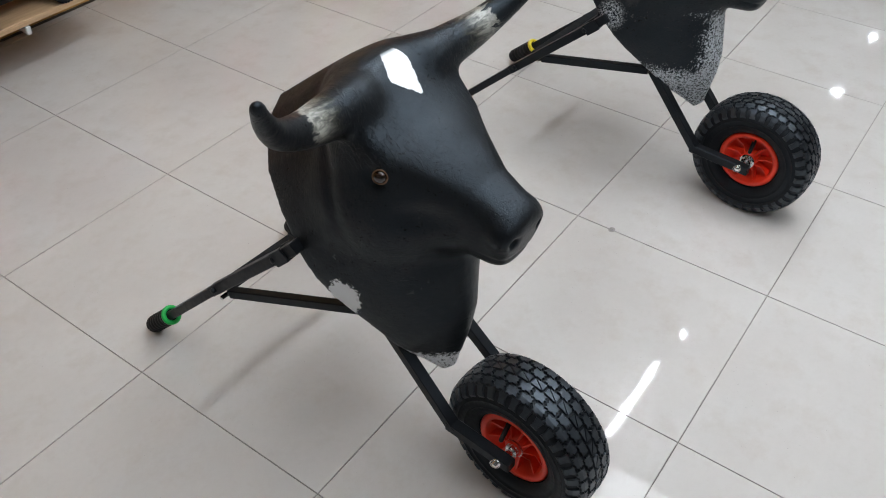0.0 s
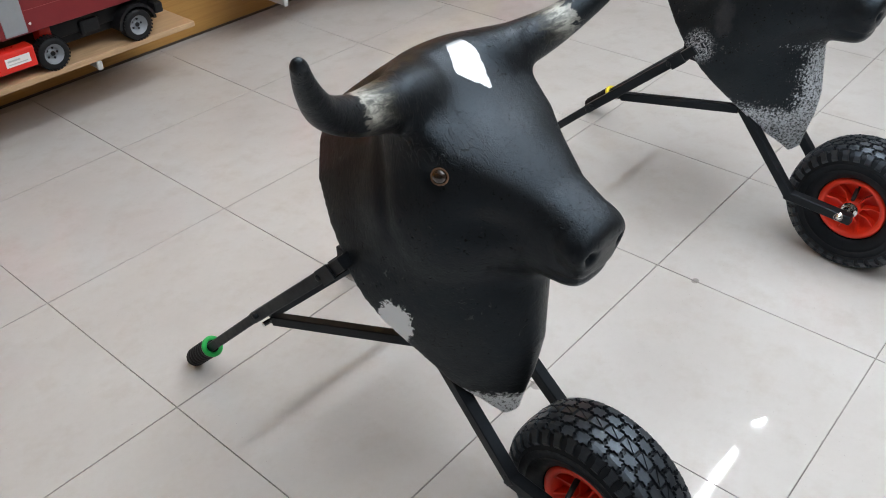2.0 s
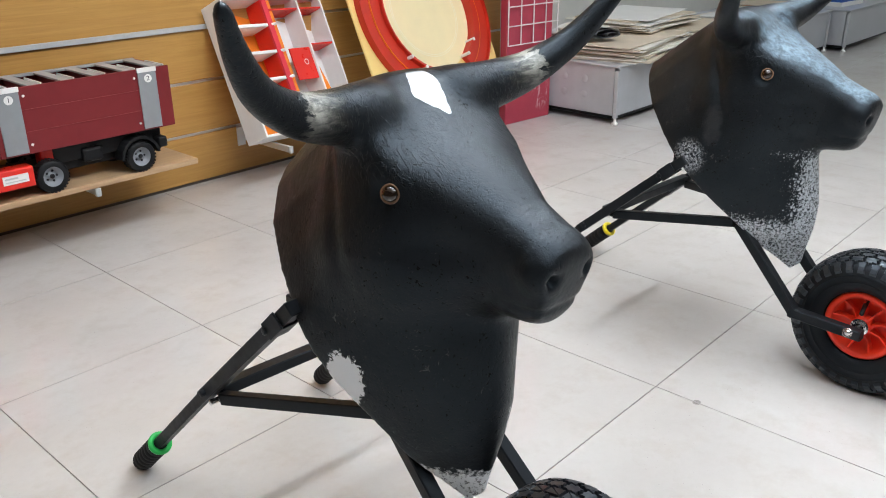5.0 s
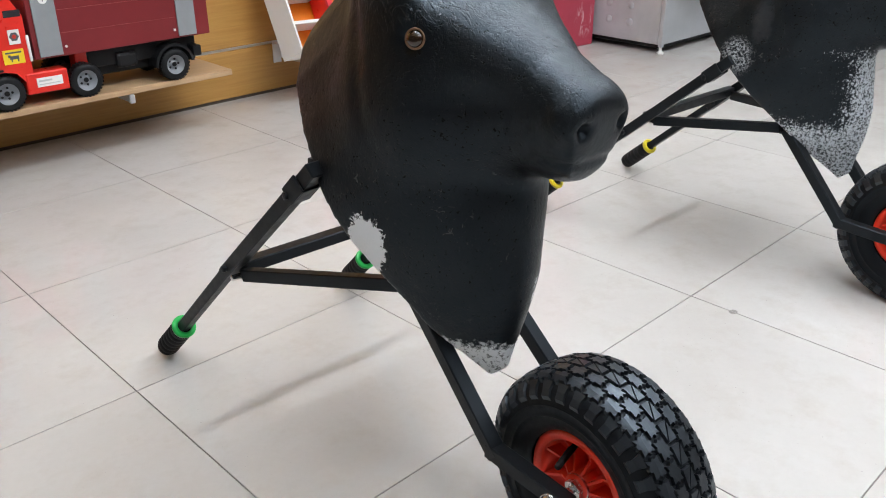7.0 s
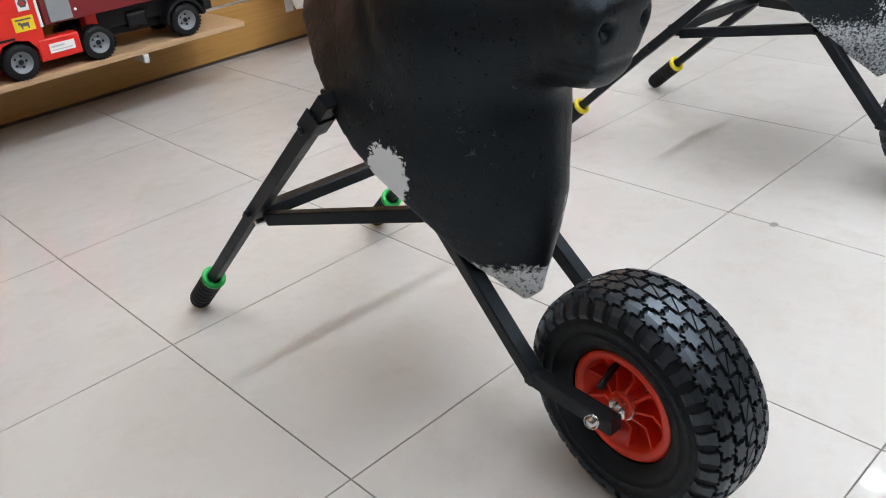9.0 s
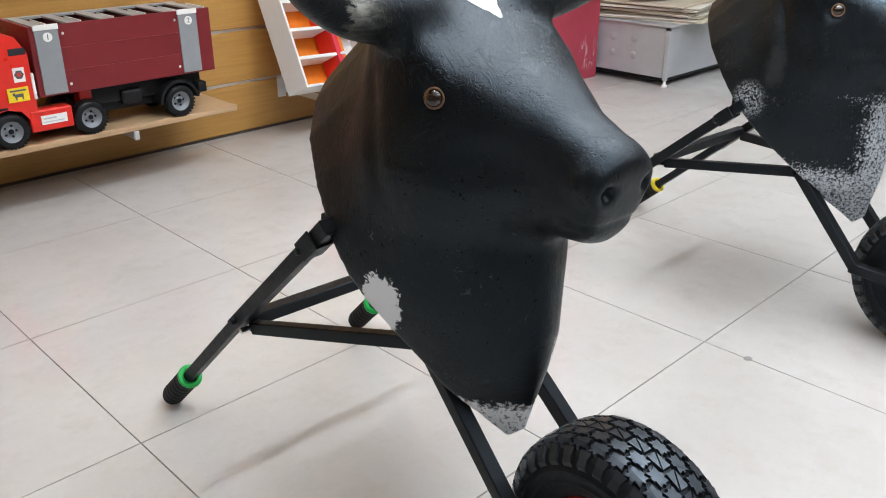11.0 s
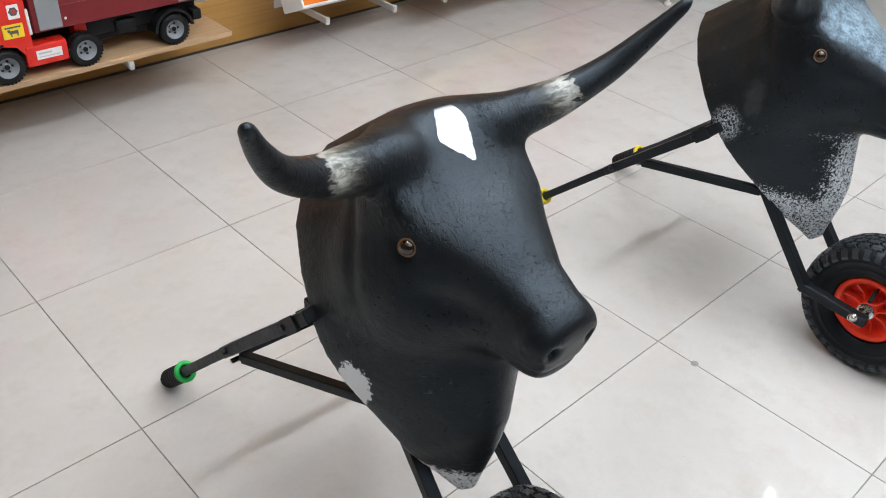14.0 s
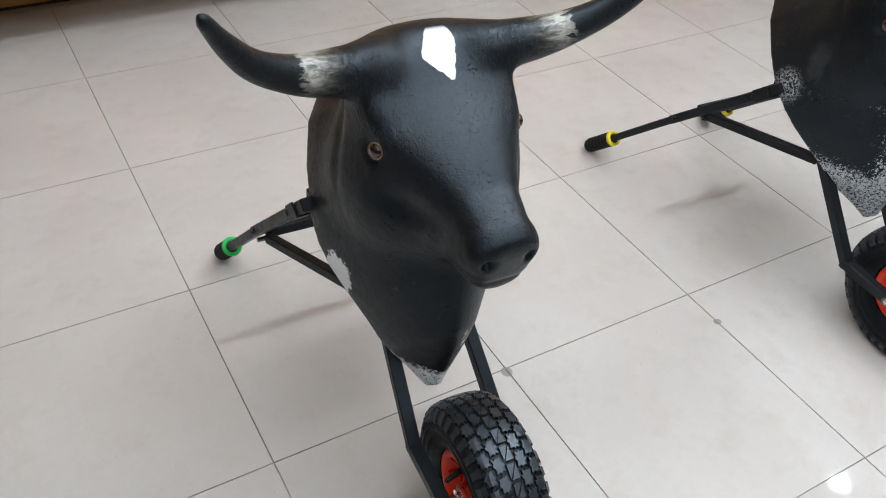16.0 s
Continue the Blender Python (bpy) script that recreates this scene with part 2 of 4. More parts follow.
M_foam = plain("foam_grip", (0.012, 0.012, 0.013), 0.75, 0.0, 0.3, 200, 0.5, 0.0008, spec=0.25)
M_red_rim = plain("red_plastic_rim", (0.80, 0.036, 0.010), 0.38, 0.0, 0.10, 30, 0.1, 0.0006)
M_green = plain("green_plastic", (0.01, 0.42, 0.07), 0.4)
M_yellow_ring = plain("yellow_plastic", (0.75, 0.60, 0.02), 0.4)
M_chrome = plain("zinc_bolt", (0.72, 0.72, 0.72), 0.22, 1.0, 0.1)
M_head = head_material("black_paint_on_plaster", True)
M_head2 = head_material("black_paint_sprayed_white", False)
M_eye = plain("brown_glass_eye", (0.020, 0.008, 0.003), 0.06, 0, 0.4, 100, 0.0, 0.0005, 0.02, 1.0)
M_eye_ring = plain("copper_brown_ring", (0.26, 0.15, 0.09), 0.28, 0.3)
M_red_toy = plain("red_plastic", (0.72, 0.022, 0.012), 0.35, 0, 0.06)
M_maroon = plain("maroon_painted_wood", (0.175, 0.017, 0.020), 0.45, 0, 0.12, 25, spec=0.3)
M_rim_grey = plain("grey_plastic", (0.22, 0.23, 0.25), 0.4, 0, 0.08)
M_grey_toy = plain("grey_painted_wood", (0.26, 0.27, 0.28), 0.5, 0, 0.08)
M_slat_grey = plain("weathered_grey_slat", (0.34, 0.33, 0.32), 0.55, 0, 0.12)
M_light_grey = plain("light_grey_paint", (0.55, 0.55, 0.53), 0.5, 0, 0.05)
M_red_strip = plain("raspberry_red_paint", (0.72, 0.030, 0.055), 0.4, 0, 0.06)
M_sand_line = plain("faded_line_paint", (0.88, 0.80, 0.58), 0.55, 0, 0.06)
M_plank_line = plain("worn_plank_edge", (0.30, 0.055, 0.055), 0.5)
M_white_toy = plain("white_painted_wood", (0.82, 0.80, 0.78), 0.45, 0, 0.03)
M_orange = plain("orange_paint", (0.85, 0.22, 0.010), 0.5, 0, 0.25, 8)
M_yellow_toy = plain("pale_yellow_paint", (0.85, 0.62, 0.22), 0.5, 0, 0.05, 9)
M_pale_yellow = plain("sand_paint", (0.86, 0.72, 0.42), 0.55, 0, 0.06, 9)
M_red_ring = plain("red_painted_wood", (0.52, 0.024, 0.008), 0.45, 0, 0.08)
M_black = plain("black_plastic", (0.010, 0.010, 0.011), 0.45, spec=0.22)
M_window = plain("dark_plastic_window", (0.02, 0.02, 0.025), 0.12)
M_sticker = plain("white_sticker", (0.85, 0.83, 0.80), 0.45, 0, 0.03)
M_sticker_y = plain("yellow_sticker", (0.85, 0.62, 0.02), 0.4, 0, 0.03)


def column_material():
    """Crimson paint with pale scuffs low on the face."""
    g = Graph("crimson_painted_board")
    fine, mid, broad = g.noise(60, 4), g.noise(22, 5, 0.7, (1, 1, 0.5), 0.8), g.noise(4, 3)
    c = g.mix(g.span(broad, 0.3, 0.7), rgb(0.37, 0.038, 0.064), rgb(0.46, 0.052, 0.085))
    patch = ellipsoid_mask(g, (0.11, -0.025, 0.15), (0.075, 0.2, 0.085), g.noise(30, 3), 1.4, 0.6)
    c = g.mix(g.math("MULTIPLY", patch, g.span(mid, 0.50, 0.60, 0.0, 0.75)), c, rgb(0.72, 0.55, 0.56))
    c = g.mix(g.span(mid, 0.66, 0.76, 0.0, 0.18), c, rgb(0.65, 0.45, 0.46))
    g.bump(fine, 0.1, 0.0006)
    return g.set(c, g.span(fine, 0.3, 0.7, 0.42, 0.58))


M_column = column_material()
M_wire = plain("white_wire", (0.75, 0.72, 0.70), 0.45)
M_bin = plain("grey_sheet_metal", (0.52, 0.53, 0.55), 0.42, 0.25, 0.10, 12)
M_paper = plain("newsprint", (0.78, 0.74, 0.66), 0.8, 0, 0.12, 10)
M_paper_old = plain("aged_newsprint", (0.62, 0.53, 0.41), 0.85, 0, 0.15, 10)
M_paper_white = plain("white_paper", (0.80, 0.79, 0.76), 0.7, 0, 0.06, 10)
M_ink = plain("printed_ink", (0.10, 0.10, 0.11), 0.8)


def glow(name, color, strength):
    g = Graph(name)
    g.bsdf.inputs["Emission Color"].default_value = rgb(*color)
    g.bsdf.inputs["Emission Strength"].default_value = strength
    return g.set(rgb(0.8, 0.8, 0.8), 0.4)


M_tube = glow("fluorescent_tube", (0.905, 0.967, 1.04), 205.0)
M_added_panel = glow("added_light_panel", (0.905, 0.967, 1.04), 12.5)
M_spot = glow("lamp_glass", (0.86, 0.97, 1.06), 900.0)


# ---- mesh helpers ----
def mesh_of(bm, name, material, smooth=False):
    me = bpy.data.meshes.new(name)
    bm.normal_update()
    bm.to_mesh(me)
    bm.free()
    for m in material if isinstance(material, (list, tuple)) else (material,):
        me.materials.append(m)
    if smooth:
        me.polygons.foreach_set("use_smooth", [True] * len(me.polygons))
    return me


def part(name, bm, material, parent=None, label="", smooth=False):
    ob = new(name, mesh_of(bm, name, material, smooth))
    ob.parent = parent
    if label:
        ob["label"] = label
    return ob


def thing(name, m, label, category, group="", kind=""):
    ob = new(name)
    ob.empty_display_size = 0.05
    ob.matrix_basis = m
    return tagged(ob, label, category, group, kind)


def box(bm, lo, hi, bevel=0.0, m=None, segments=1, index=0):
    ret = bmesh.ops.create_cube(bm, size=1.0)
    c, s = (Vector(lo) + Vector(hi)) / 2, Vector(hi) - Vector(lo)
    for v in ret["verts"]:
        v.co = Vector((v.co.x * s.x, v.co.y * s.y, v.co.z * s.z)) + c
    verts = ret["verts"]
    faces = {f for v in verts for f in v.link_faces}
    if bevel:
        edges = {e for v in verts for e in v.link_edges}
        r = bmesh.ops.bevel(bm, geom=list(edges), offset=bevel, segments=segments, affect="EDGES", profile=0.5)
        verts = r["verts"]
        faces = set(r["faces"]) | {f for v in verts for f in v.link_faces}
    for f in faces:
        f.material_index = index
    if m is not None:
        for v in {v for f in faces for v in f.verts}:
            v.co = m @ v.co
    return bm


def boxes(*args, **kw):
    bm = bmesh.new()
    for lo, hi in args:
        box(bm, lo, hi, **kw)
    return bm


def frame_to(a, b, up=(0, 0, 1)):
    """The pose whose z runs from a to b, with y as near up as may be."""
    a, b = Vector(a), Vector(b)
    z = (b - a).normalized()
    x = Vector(up).cross(z).normalized()
    y = z.cross(x)
    return Matrix(((x.x, y.x, z.x, a.x), (x.y, y.y, z.y, a.y), (x.z, y.z, z.z, a.z), (0, 0, 0, 1)))


def bar(bm, a, b, w, h, bevel=0.002, up=(0, 0, 1)):
    """A rectangular tube from a to b."""
    n = (Vector(b) - Vector(a)).length
    return box(bm, (-w / 2, -h / 2, 0), (w / 2, h / 2, n), bevel, frame_to(a, b, up))


def lathe(bm, profile, m=None, steps=32, closed=False, index=0):
    """Turns (radius, height) pairs round z."""
    m = m or Matrix()
    rings = []
    for r, h in profile:
        if r < 1e-6:
            rings.append([bm.verts.new(m @ Vector((0, 0, h)))] * steps)
        else:
            rings.append([bm.verts.new(m @ Vector((r * math.cos(2 * math.pi * k / steps), r * math.sin(2 * math.pi * k / steps), h))) for k in range(steps)])
    pairs = list(zip(rings[:-1], rings[1:])) + ([(rings[-1], rings[0])] if closed else [])
    for a, b in pairs:
        for k in range(steps):
            q = []
            for v in (a[k], a[(k + 1) % steps], b[(k + 1) % steps], b[k]):
                if v not in q:
                    q.append(v)
            if len(q) > 2:
                bm.faces.new(q).material_index = index
    return bm


def rod(bm, a, b, r0, r1=None, steps=16, cap=0.0, index=0):
    n = (Vector(b) - Vector(a)).length
    r1 = r0 if r1 is None else r1
    prof = [(0, -cap * 0.9), (r0 * 0.7, -cap * 0.6), (r0, 0), (r1, n), (r1 * 0.7, n + cap * 0.6), (0, n + cap * 0.9)]
    return lathe(bm, prof, frame_to(a, b, (0, 1, 0.001) if abs((Vector(b) - Vector(a)).normalized().z) > 0.99 else (0, 0, 1)), steps, index=index)


def words(text, size, m, material, parent, name="number"):
    """Flat letters in the built-in font, as a mesh."""
    cu = bpy.data.curves.new(name, "FONT")
    cu.body, cu.size, cu.extrude, cu.align_x, cu.align_y = text, size, 0.0006, "CENTER", "CENTER"
    ob = bpy.data.objects.new(name, cu)
    scene.collection.objects.link(ob)
    bpy.context.view_layer.update()
    me = bpy.data.meshes.new_from_object(ob.evaluated_get(bpy.context.evaluated_depsgraph_get()))
    bpy.data.objects.remove(ob)
    me.materials.clear()
    me.materials.append(material)
    o = new(name, me)
    o.parent, o.matrix_basis = parent, m
    return o


# ---- room ----
X0, X1, Y0, Y1 = -3.0, 9.6, -4.2, 2.45
floor = tagged(new("floor", mesh_of(boxes(((X0, Y0, -0.10), (X1, Y1 + 0.2, -0.004))), "floor", M_grout)), "grey-beige polished porcelain tile floor with thin dark joints", "floor", kind="structure")
ceiling = tagged(new("ceiling", mesh_of(boxes(((X0, Y0, CEIL), (X1, Y1 + 0.2, CEIL + 0.1))), "ceiling", M_ceiling)), "plain white shop ceiling", "ceiling", kind="structure")
for name, lo, hi in (("wall_west", (X0 - 0.15, Y0 - 0.15, -0.1), (X0, Y1 + 0.2, CEIL + 0.1)), ("wall_east", (X1, Y0 - 0.15, -0.1), (X1 + 0.15, Y1 + 0.2, CEIL + 0.1)),
                     ("wall_south", (X0, Y0 - 0.15, -0.1), (X1, Y0, CEIL + 0.1)), ("wall_north", (X0, Y1 + 0.02, -0.1), (X1, Y1 + 0.2, CEIL + 0.1))):
    # the unseen west and south walls are dark so the heads reflect little
    w = tagged(new(name, mesh_of(boxes((lo, hi)), name, M_wall if name in ("wall_north", "wall_east") else M_unseen_wall)), "painted shop wall", "wall", kind="structure")
    if name == "wall_north":
        north = w

# ceiling lamps: a row of tubes over the carts, then unseen added panels, some to the south
def tube_lamp(x, y, length, along_x=True):
    m = pose(x, y, CEIL, 0, 0, 0 if along_x else 90)
    lamp = thing("ceiling_lamp", m, "white batten ceiling lamp with a bare glowing fluorescent tube", "lamp", "ceiling lamps")
    part("body", boxes(((-length / 2 - 0.03, -0.03, -0.05), (length / 2 + 0.03, 0.03, 0.0)), bevel=0.004), M_sticker, lamp)
    part("tube", rod(bmesh.new(), (-length / 2, 0, -0.075), (length / 2, 0, -0.075), 0.016, cap=0.004), M_tube, lamp)
    for s in (-1, 1):
        part("socket", boxes(((s * (length / 2 + 0.012) - 0.012, -0.018, -0.1), (s * (length / 2 + 0.012) + 0.012, 0.018, -0.04))), M_sticker, lamp)


for x in (0.30, 1.55):
    tube_lamp(x, 0.18, 1.2)
tube_lamp(2.82, 0.16, 0.72)


def added_panel(x, y):
    lamp = thing("added_ceiling_panel", pose(x, y, CEIL), "added white-framed rectangular glowing panel, unseen on the ceiling", "lamp", "ceiling light panels")
    part("diffuser", boxes(((-0.575, -0.275, -0.012), (0.575, 0.275, -0.002))), M_added_panel, lamp)
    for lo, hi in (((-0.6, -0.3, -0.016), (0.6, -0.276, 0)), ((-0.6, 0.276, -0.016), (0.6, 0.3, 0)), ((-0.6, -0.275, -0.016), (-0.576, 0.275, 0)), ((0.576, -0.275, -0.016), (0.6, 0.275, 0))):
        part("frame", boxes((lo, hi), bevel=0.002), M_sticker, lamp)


# unseen panels added for sheen on the heads and fill on floor and wall
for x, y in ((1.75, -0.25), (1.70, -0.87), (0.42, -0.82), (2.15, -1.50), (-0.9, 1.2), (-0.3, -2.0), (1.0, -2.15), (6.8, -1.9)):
    added_panel(x, y)
for x, y in ((3.58, 0.18), (7.51, 0.23), (8.86, 0.24)):
    lamp = thing("round_ceiling_lamp", pose(x, y, CEIL), "small round glowing ceiling lamp in a white ring", "lamp")
    part("ring", lathe(bmesh.new(), [(0.085, 0), (0.085, -0.03), (0.062, -0.035), (0.034, -0.008)]), M_sticker, lamp, smooth=True)
    wide = 0.060 if x < 5 else 0.038
    part("glass", lathe(bmesh.new(), [(wide, -0.012), (wide * 0.75, -0.03), (0, -0.036)]), M_spot, lamp, smooth=True)


# ---- slat wall ----
GROOVES = [0.23 * k for k in range(1, 11)]
SLAT_X0, SLAT_X1 = X0, 3.55
edges = [0.015] + [g + 0.007 for g in GROOVES]
tops = [g - 0.007 for g in GROOVES] + [CEIL - 0.01]
rail = bmesh.new()
for gz in GROOVES:
    box(rail, (SLAT_X0, Y1 - 0.004, gz - 0.007), (SLAT_X1, Y1 + 0.02, gz + 0.007))
    box(rail, (SLAT_X0, Y1 - 0.012, gz + 0.004), (SLAT_X1, Y1 - 0.004, gz + 0.0075))
part("shelf_rail", boxes(((-2.9, Y1 - 0.030, 0.682), (1.52, Y1 - 0.0165, 0.703)), bevel=0.002), M_rail, north, "bright aluminium shelf rail")
part("groove_rails", rail, M_alu, north, "aluminium rails in the grooves")
for z0, z1 in zip(edges, tops):
    part("slat", boxes(((SLAT_X0, Y1 - 0.016, z0), (SLAT_X1, Y1 + 0.019, z1)), bevel=0.002), M_slat, north)
# shade of the gap under the slats, put in as a dark strip
tagged(new("baseboard", mesh_of(boxes(((SLAT_X0, Y1 - 0.006, -0.002), (SLAT_X1, Y1 + 0.019, 0.014))), "baseboard", M_dark_gap)), "strip coloured dark as the shade in the gap under the slat wall", "baseboard", kind="structure")


def shelf_arm(x, y_front, z, name="shelf_bracket"):
    arm = thing(name, pose(x, 0, z), "grey metal slat-wall bracket with a pale end cap", "bracket", "slat-wall brackets")
    part("arm", boxes(((-0.007, y_front, -0.03), (0.007, Y1 - 0.016, -0.002)), bevel=0.002), M_alu, arm)
    part("end_cap", boxes(((-0.010, y_front - 0.010, -0.032), (0.010, y_front + 0.006, 0.0)), bevel=0.003), M_light_grey, arm)
    part("hook", boxes(((-0.012, Y1 - 0.022, -0.05), (0.012, Y1 - 0.016, 0.02)), bevel=0.002), M_alu, arm)
    return arm


SHELF_Z = 0.252
shelf = thing("shelf", pose(0, 0, 0), "light wooden display shelf board on brackets", "shelf")
part("board", boxes(((-2.6, 2.025, SHELF_Z - 0.022), (1.142, Y1 - 0.018, SHELF_Z)), bevel=0.002), M_shelf, shelf)
for x in (0.722, -0.35, -1.4):
    shelf_arm(x, 2.03, SHELF_Z - 0.023)

# ---- crimson column with a white wire grid ----
column = thing("display_column", pose(3.335, 2.07, 0, 0, 0, -5), "scuffed crimson display column beside the slat wall", "column")
part("body", boxes(((-0.19, -0.025, 0.0), (0.19, 0.025, 2.3)), bevel=0.004), M_column, column)
grid = thing("wire_grid_panel", pose(3.345, 2.030, 0, 0, 0, -5), "white wire grid panel hung on the crimson column", "wire grid")
for k in range(5):
    part("upright_wire", rod(bmesh.new(), (-0.205 + 0.1025 * k, 0, 0.445), (-0.205 + 0.1025 * k, 0, 1.75), 0.0035, steps=8), M_wire, grid)
for k in range(13):
    part("cross_wire", rod(bmesh.new(), (-0.208, -0.006, 0.447 + 0.104 * k), (0.208, -0.006, 0.447 + 0.104 * k), 0.0035, steps=8), M_wire, grid)


# ---- metal bins with old newspapers ----
def metal_bin(x, y, w, d, h, label):
    b = thing("metal_bin", pose(x, y, 0), label, "bin", "grey metal display bins")
    t = 0.012
    for n, lo, hi in (("side_panel", (0, 0.02, 0.05), (t, d - 0.02, h - 0.012)), ("side_panel", (w - t, 0.02, 0.05), (w, d - 0.02, h - 0.012)),
                      ("front_panel", (0.02, 0, 0.05), (w - 0.02, t, h - 0.012)), ("back_panel", (0.02, d - t, 0.05), (w - 0.02, d, h - 0.012)), ("base", (0.01, 0.01, 0.05), (w - 0.01, d - 0.01, 0.06))):
        part(n, boxes((lo, hi), bevel=0.002), M_bin, b)
    for px in (0.0, w):
        for py in (0.0, d):
            part("corner_post", boxes(((px - 0.012, py - 0.012, 0.04), (px + 0.012, py + 0.012, h - 0.03)), bevel=0.003), M_bin, b)
            part("foot", lathe(bmesh.new(), [(0, 0), (0.018, 0.001), (0.020, 0.012), (0.008, 0.02), (0.008, 0.045), (0, 0.046)], pose(px, py, 0), 16), M_sticker, b, "white plastic foot", True)
    # black strip for the plinth and the shadow under the bin together
    part("skirt", boxes(((0.016, 0.014, 0.030), (w - 0.016, 0.020, 0.050)), ((0.014, 0.020, 0.030), (0.020, d - 0.014, 0.050)), bevel=0.001), M_black, b, "black strip under the panels, plinth and floor shadow in one")
    part("lid", boxes(((-0.015, -0.015, h - 0.012), (w + 0.015, d + 0.015, h)), bevel=0.003), M_bin, b)
    for k in range(3):
        for j in range(2):
            part("embossed_dot", lathe(bmesh.new(), [(0.022, 0), (0.018, 0.003), (0, 0.0035)], pose(0, d * 0.3 + 0.14 * k, h * 0.45 + 0.09 * j, 0, -90, 0), 14), M_bin, b, smooth=True)
    return b


metal_bin(3.55, 1.59, 1.75, 0.72, 0.335, "low grey sheet-metal display bin loaded with old newspapers")
metal_bin(6.93, 1.49, 1.4, 0.75, 0.34, "low grey sheet-metal bin standing further off")
metal_bin(5.55, 1.62, 1.3, 0.75, 0.34, "low grey sheet-metal bin in the row of bins")


def paper_stack(x, y, z, w, d, n, turn, material, seed, label="loose stack of yellowed newspapers lying on the metal bin"):
    rng = random.Random(seed)
    s = thing("newspaper_stack", pose(x, y, z, 0, 0, turn), label, "newspapers", "newspaper stacks")
    h = 0.0
    for k in range(n):
        t = rng.uniform(0.004, 0.009)
        bm = bmesh.new()
        m = pose(rng.uniform(-0.025, 0.025), rng.uniform(-0.025, 0.025), h, 0, 0, rng.uniform(-7, 7))
        nx, ny = 8, 6
        ww, dd = w * rng.uniform(0.88, 1.0), d * rng.uniform(0.88, 1.0)
        curl = rng.uniform(-0.004, 0.010)
        grid_v = []
        for layer in (0, 1):
            rows = []
            for i in range(nx + 1):
                col = []
                for j in range(ny + 1):
                    u, v = i / nx * 2 - 1, j / ny * 2 - 1
                    lift = abs(curl) * (abs(u) ** 4 + abs(v) ** 4) * 0.5 * (1 if k == n - 1 else 0.25)
                    col.append(bm.verts.new(m @ Vector((u * ww / 2, v * dd / 2, lift + layer * t * 0.92))))
                rows.append(col)
            grid_v.append(rows)
        for i in range(nx):
            for j in range(ny):
                a = grid_v[1]
                bm.faces.new((a[i][j], a[i + 1][j], a[i + 1][j + 1], a[i][j + 1]))
                a = grid_v[0]
                bm.faces.new((a[i][j + 1], a[i + 1][j + 1], a[i + 1][j], a[i][j]))
        lo, hi = grid_v
        for i in range(nx):
            bm.faces.new((lo[i][0], lo[i + 1][0], hi[i + 1][0], hi[i][0]))
            bm.faces.new((lo[i + 1][ny], lo[i][ny], hi[i][ny], hi[i + 1][ny]))
        for j in range(ny):
            bm.faces.new((lo[0][j + 1], lo[0][j], hi[0][j], hi[0][j + 1]))
            bm.faces.new((lo[nx][j], lo[nx][j + 1], hi[nx][j + 1], hi[nx][j]))
        part("newspaper", bm, material[k % len(material)], s)
        h += t
    return s, h


B1 = 0.335
_, h1 = paper_stack(4.00, 1.92, B1, 0.86, 0.70, 14, 8, (M_paper, M_paper_old, M_paper), 3)
_, h2 = paper_stack(4.80, 1.93, B1, 0.70, 0.68, 13, -5, (M_paper_old, M_paper, M_paper_white), 4)
paper_stack(4.45, 2.02, B1 + max(h1, h2) + 0.008, 0.80, 0.5, 11, 4, (M_paper_old, M_paper_white, M_paper), 5, "smaller stack of pale newspapers lying on the others")
paper_stack(3.95, 2.12, B1 + h1 + 0.006, 0.40, 0.3, 2, 20, (M_paper_white, M_paper_white), 6, "white folded newspaper lying on the stack")
roll = thing("rolled_newspaper", pose(3.80, 1.90, B1 + h1 + 0.040, 0, 0, 68), "rolled newspaper with a dark inside lying on the stack", "newspaper")
bm = bmesh.new()
prof = [(0.012 + 0.024 * k / 40, 2 * math.pi * k / 16) for k in range(41)]
a = [[bm.verts.new((xx * (1 - 0.004 * i), r * 3.9 * math.cos(t) + 0.0022 * i, r * 0.95 * math.sin(t) + 0.0004 * i)) for i, (r, t) in enumerate(prof)] for xx in (-0.17, 0.17)]
for k in range(40):
    bm.faces.new((a[0][k], a[1][k], a[1][k + 1], a[0][k + 1])).material_index = 1 if k < 22 else 0
part("sheet", bm, (M_paper_white, M_ink), roll, smooth=True)
M_magazine = plain("orange_brown_cover", (0.50, 0.16, 0.05), 0.5, 0, 0.15, 10)
paper_stack(6.62, 2.10, 0.34, 0.40, 0.32, 7, 12, (M_paper_old, M_magazine), 9, "orange-brown magazines stacked on the metal bin")
carton = thing("carton", pose(7.32, 1.70, 0.34, 0, 0, -6), "blue and white carton standing on the metal bin", "box")
part("body", boxes(((-0.20, -0.10, 0.035), (0.20, 0.10, 0.20)), bevel=0.003), plain("blue_printed_card", (0.04, 0.13, 0.50), 0.5), carton)
part("base_band", boxes(((-0.202, -0.102, 0.0), (0.202, 0.102, 0.034)), bevel=0.002), M_paper_white, carton)
paper_stack(6.1, 1.95, 0.34, 0.9, 0.55, 5, 3, (M_paper_white, M_paper), 8, "stack of pale newspapers on the next bin")


# ---- toy lorry on the shelf ----
lorry = thing("toy_lorry", pose(0, 2.02, SHELF_Z), "red toy lorry with a maroon wooden animal-transport box, on the shelf", "toy lorry")
DEEP = 0.26


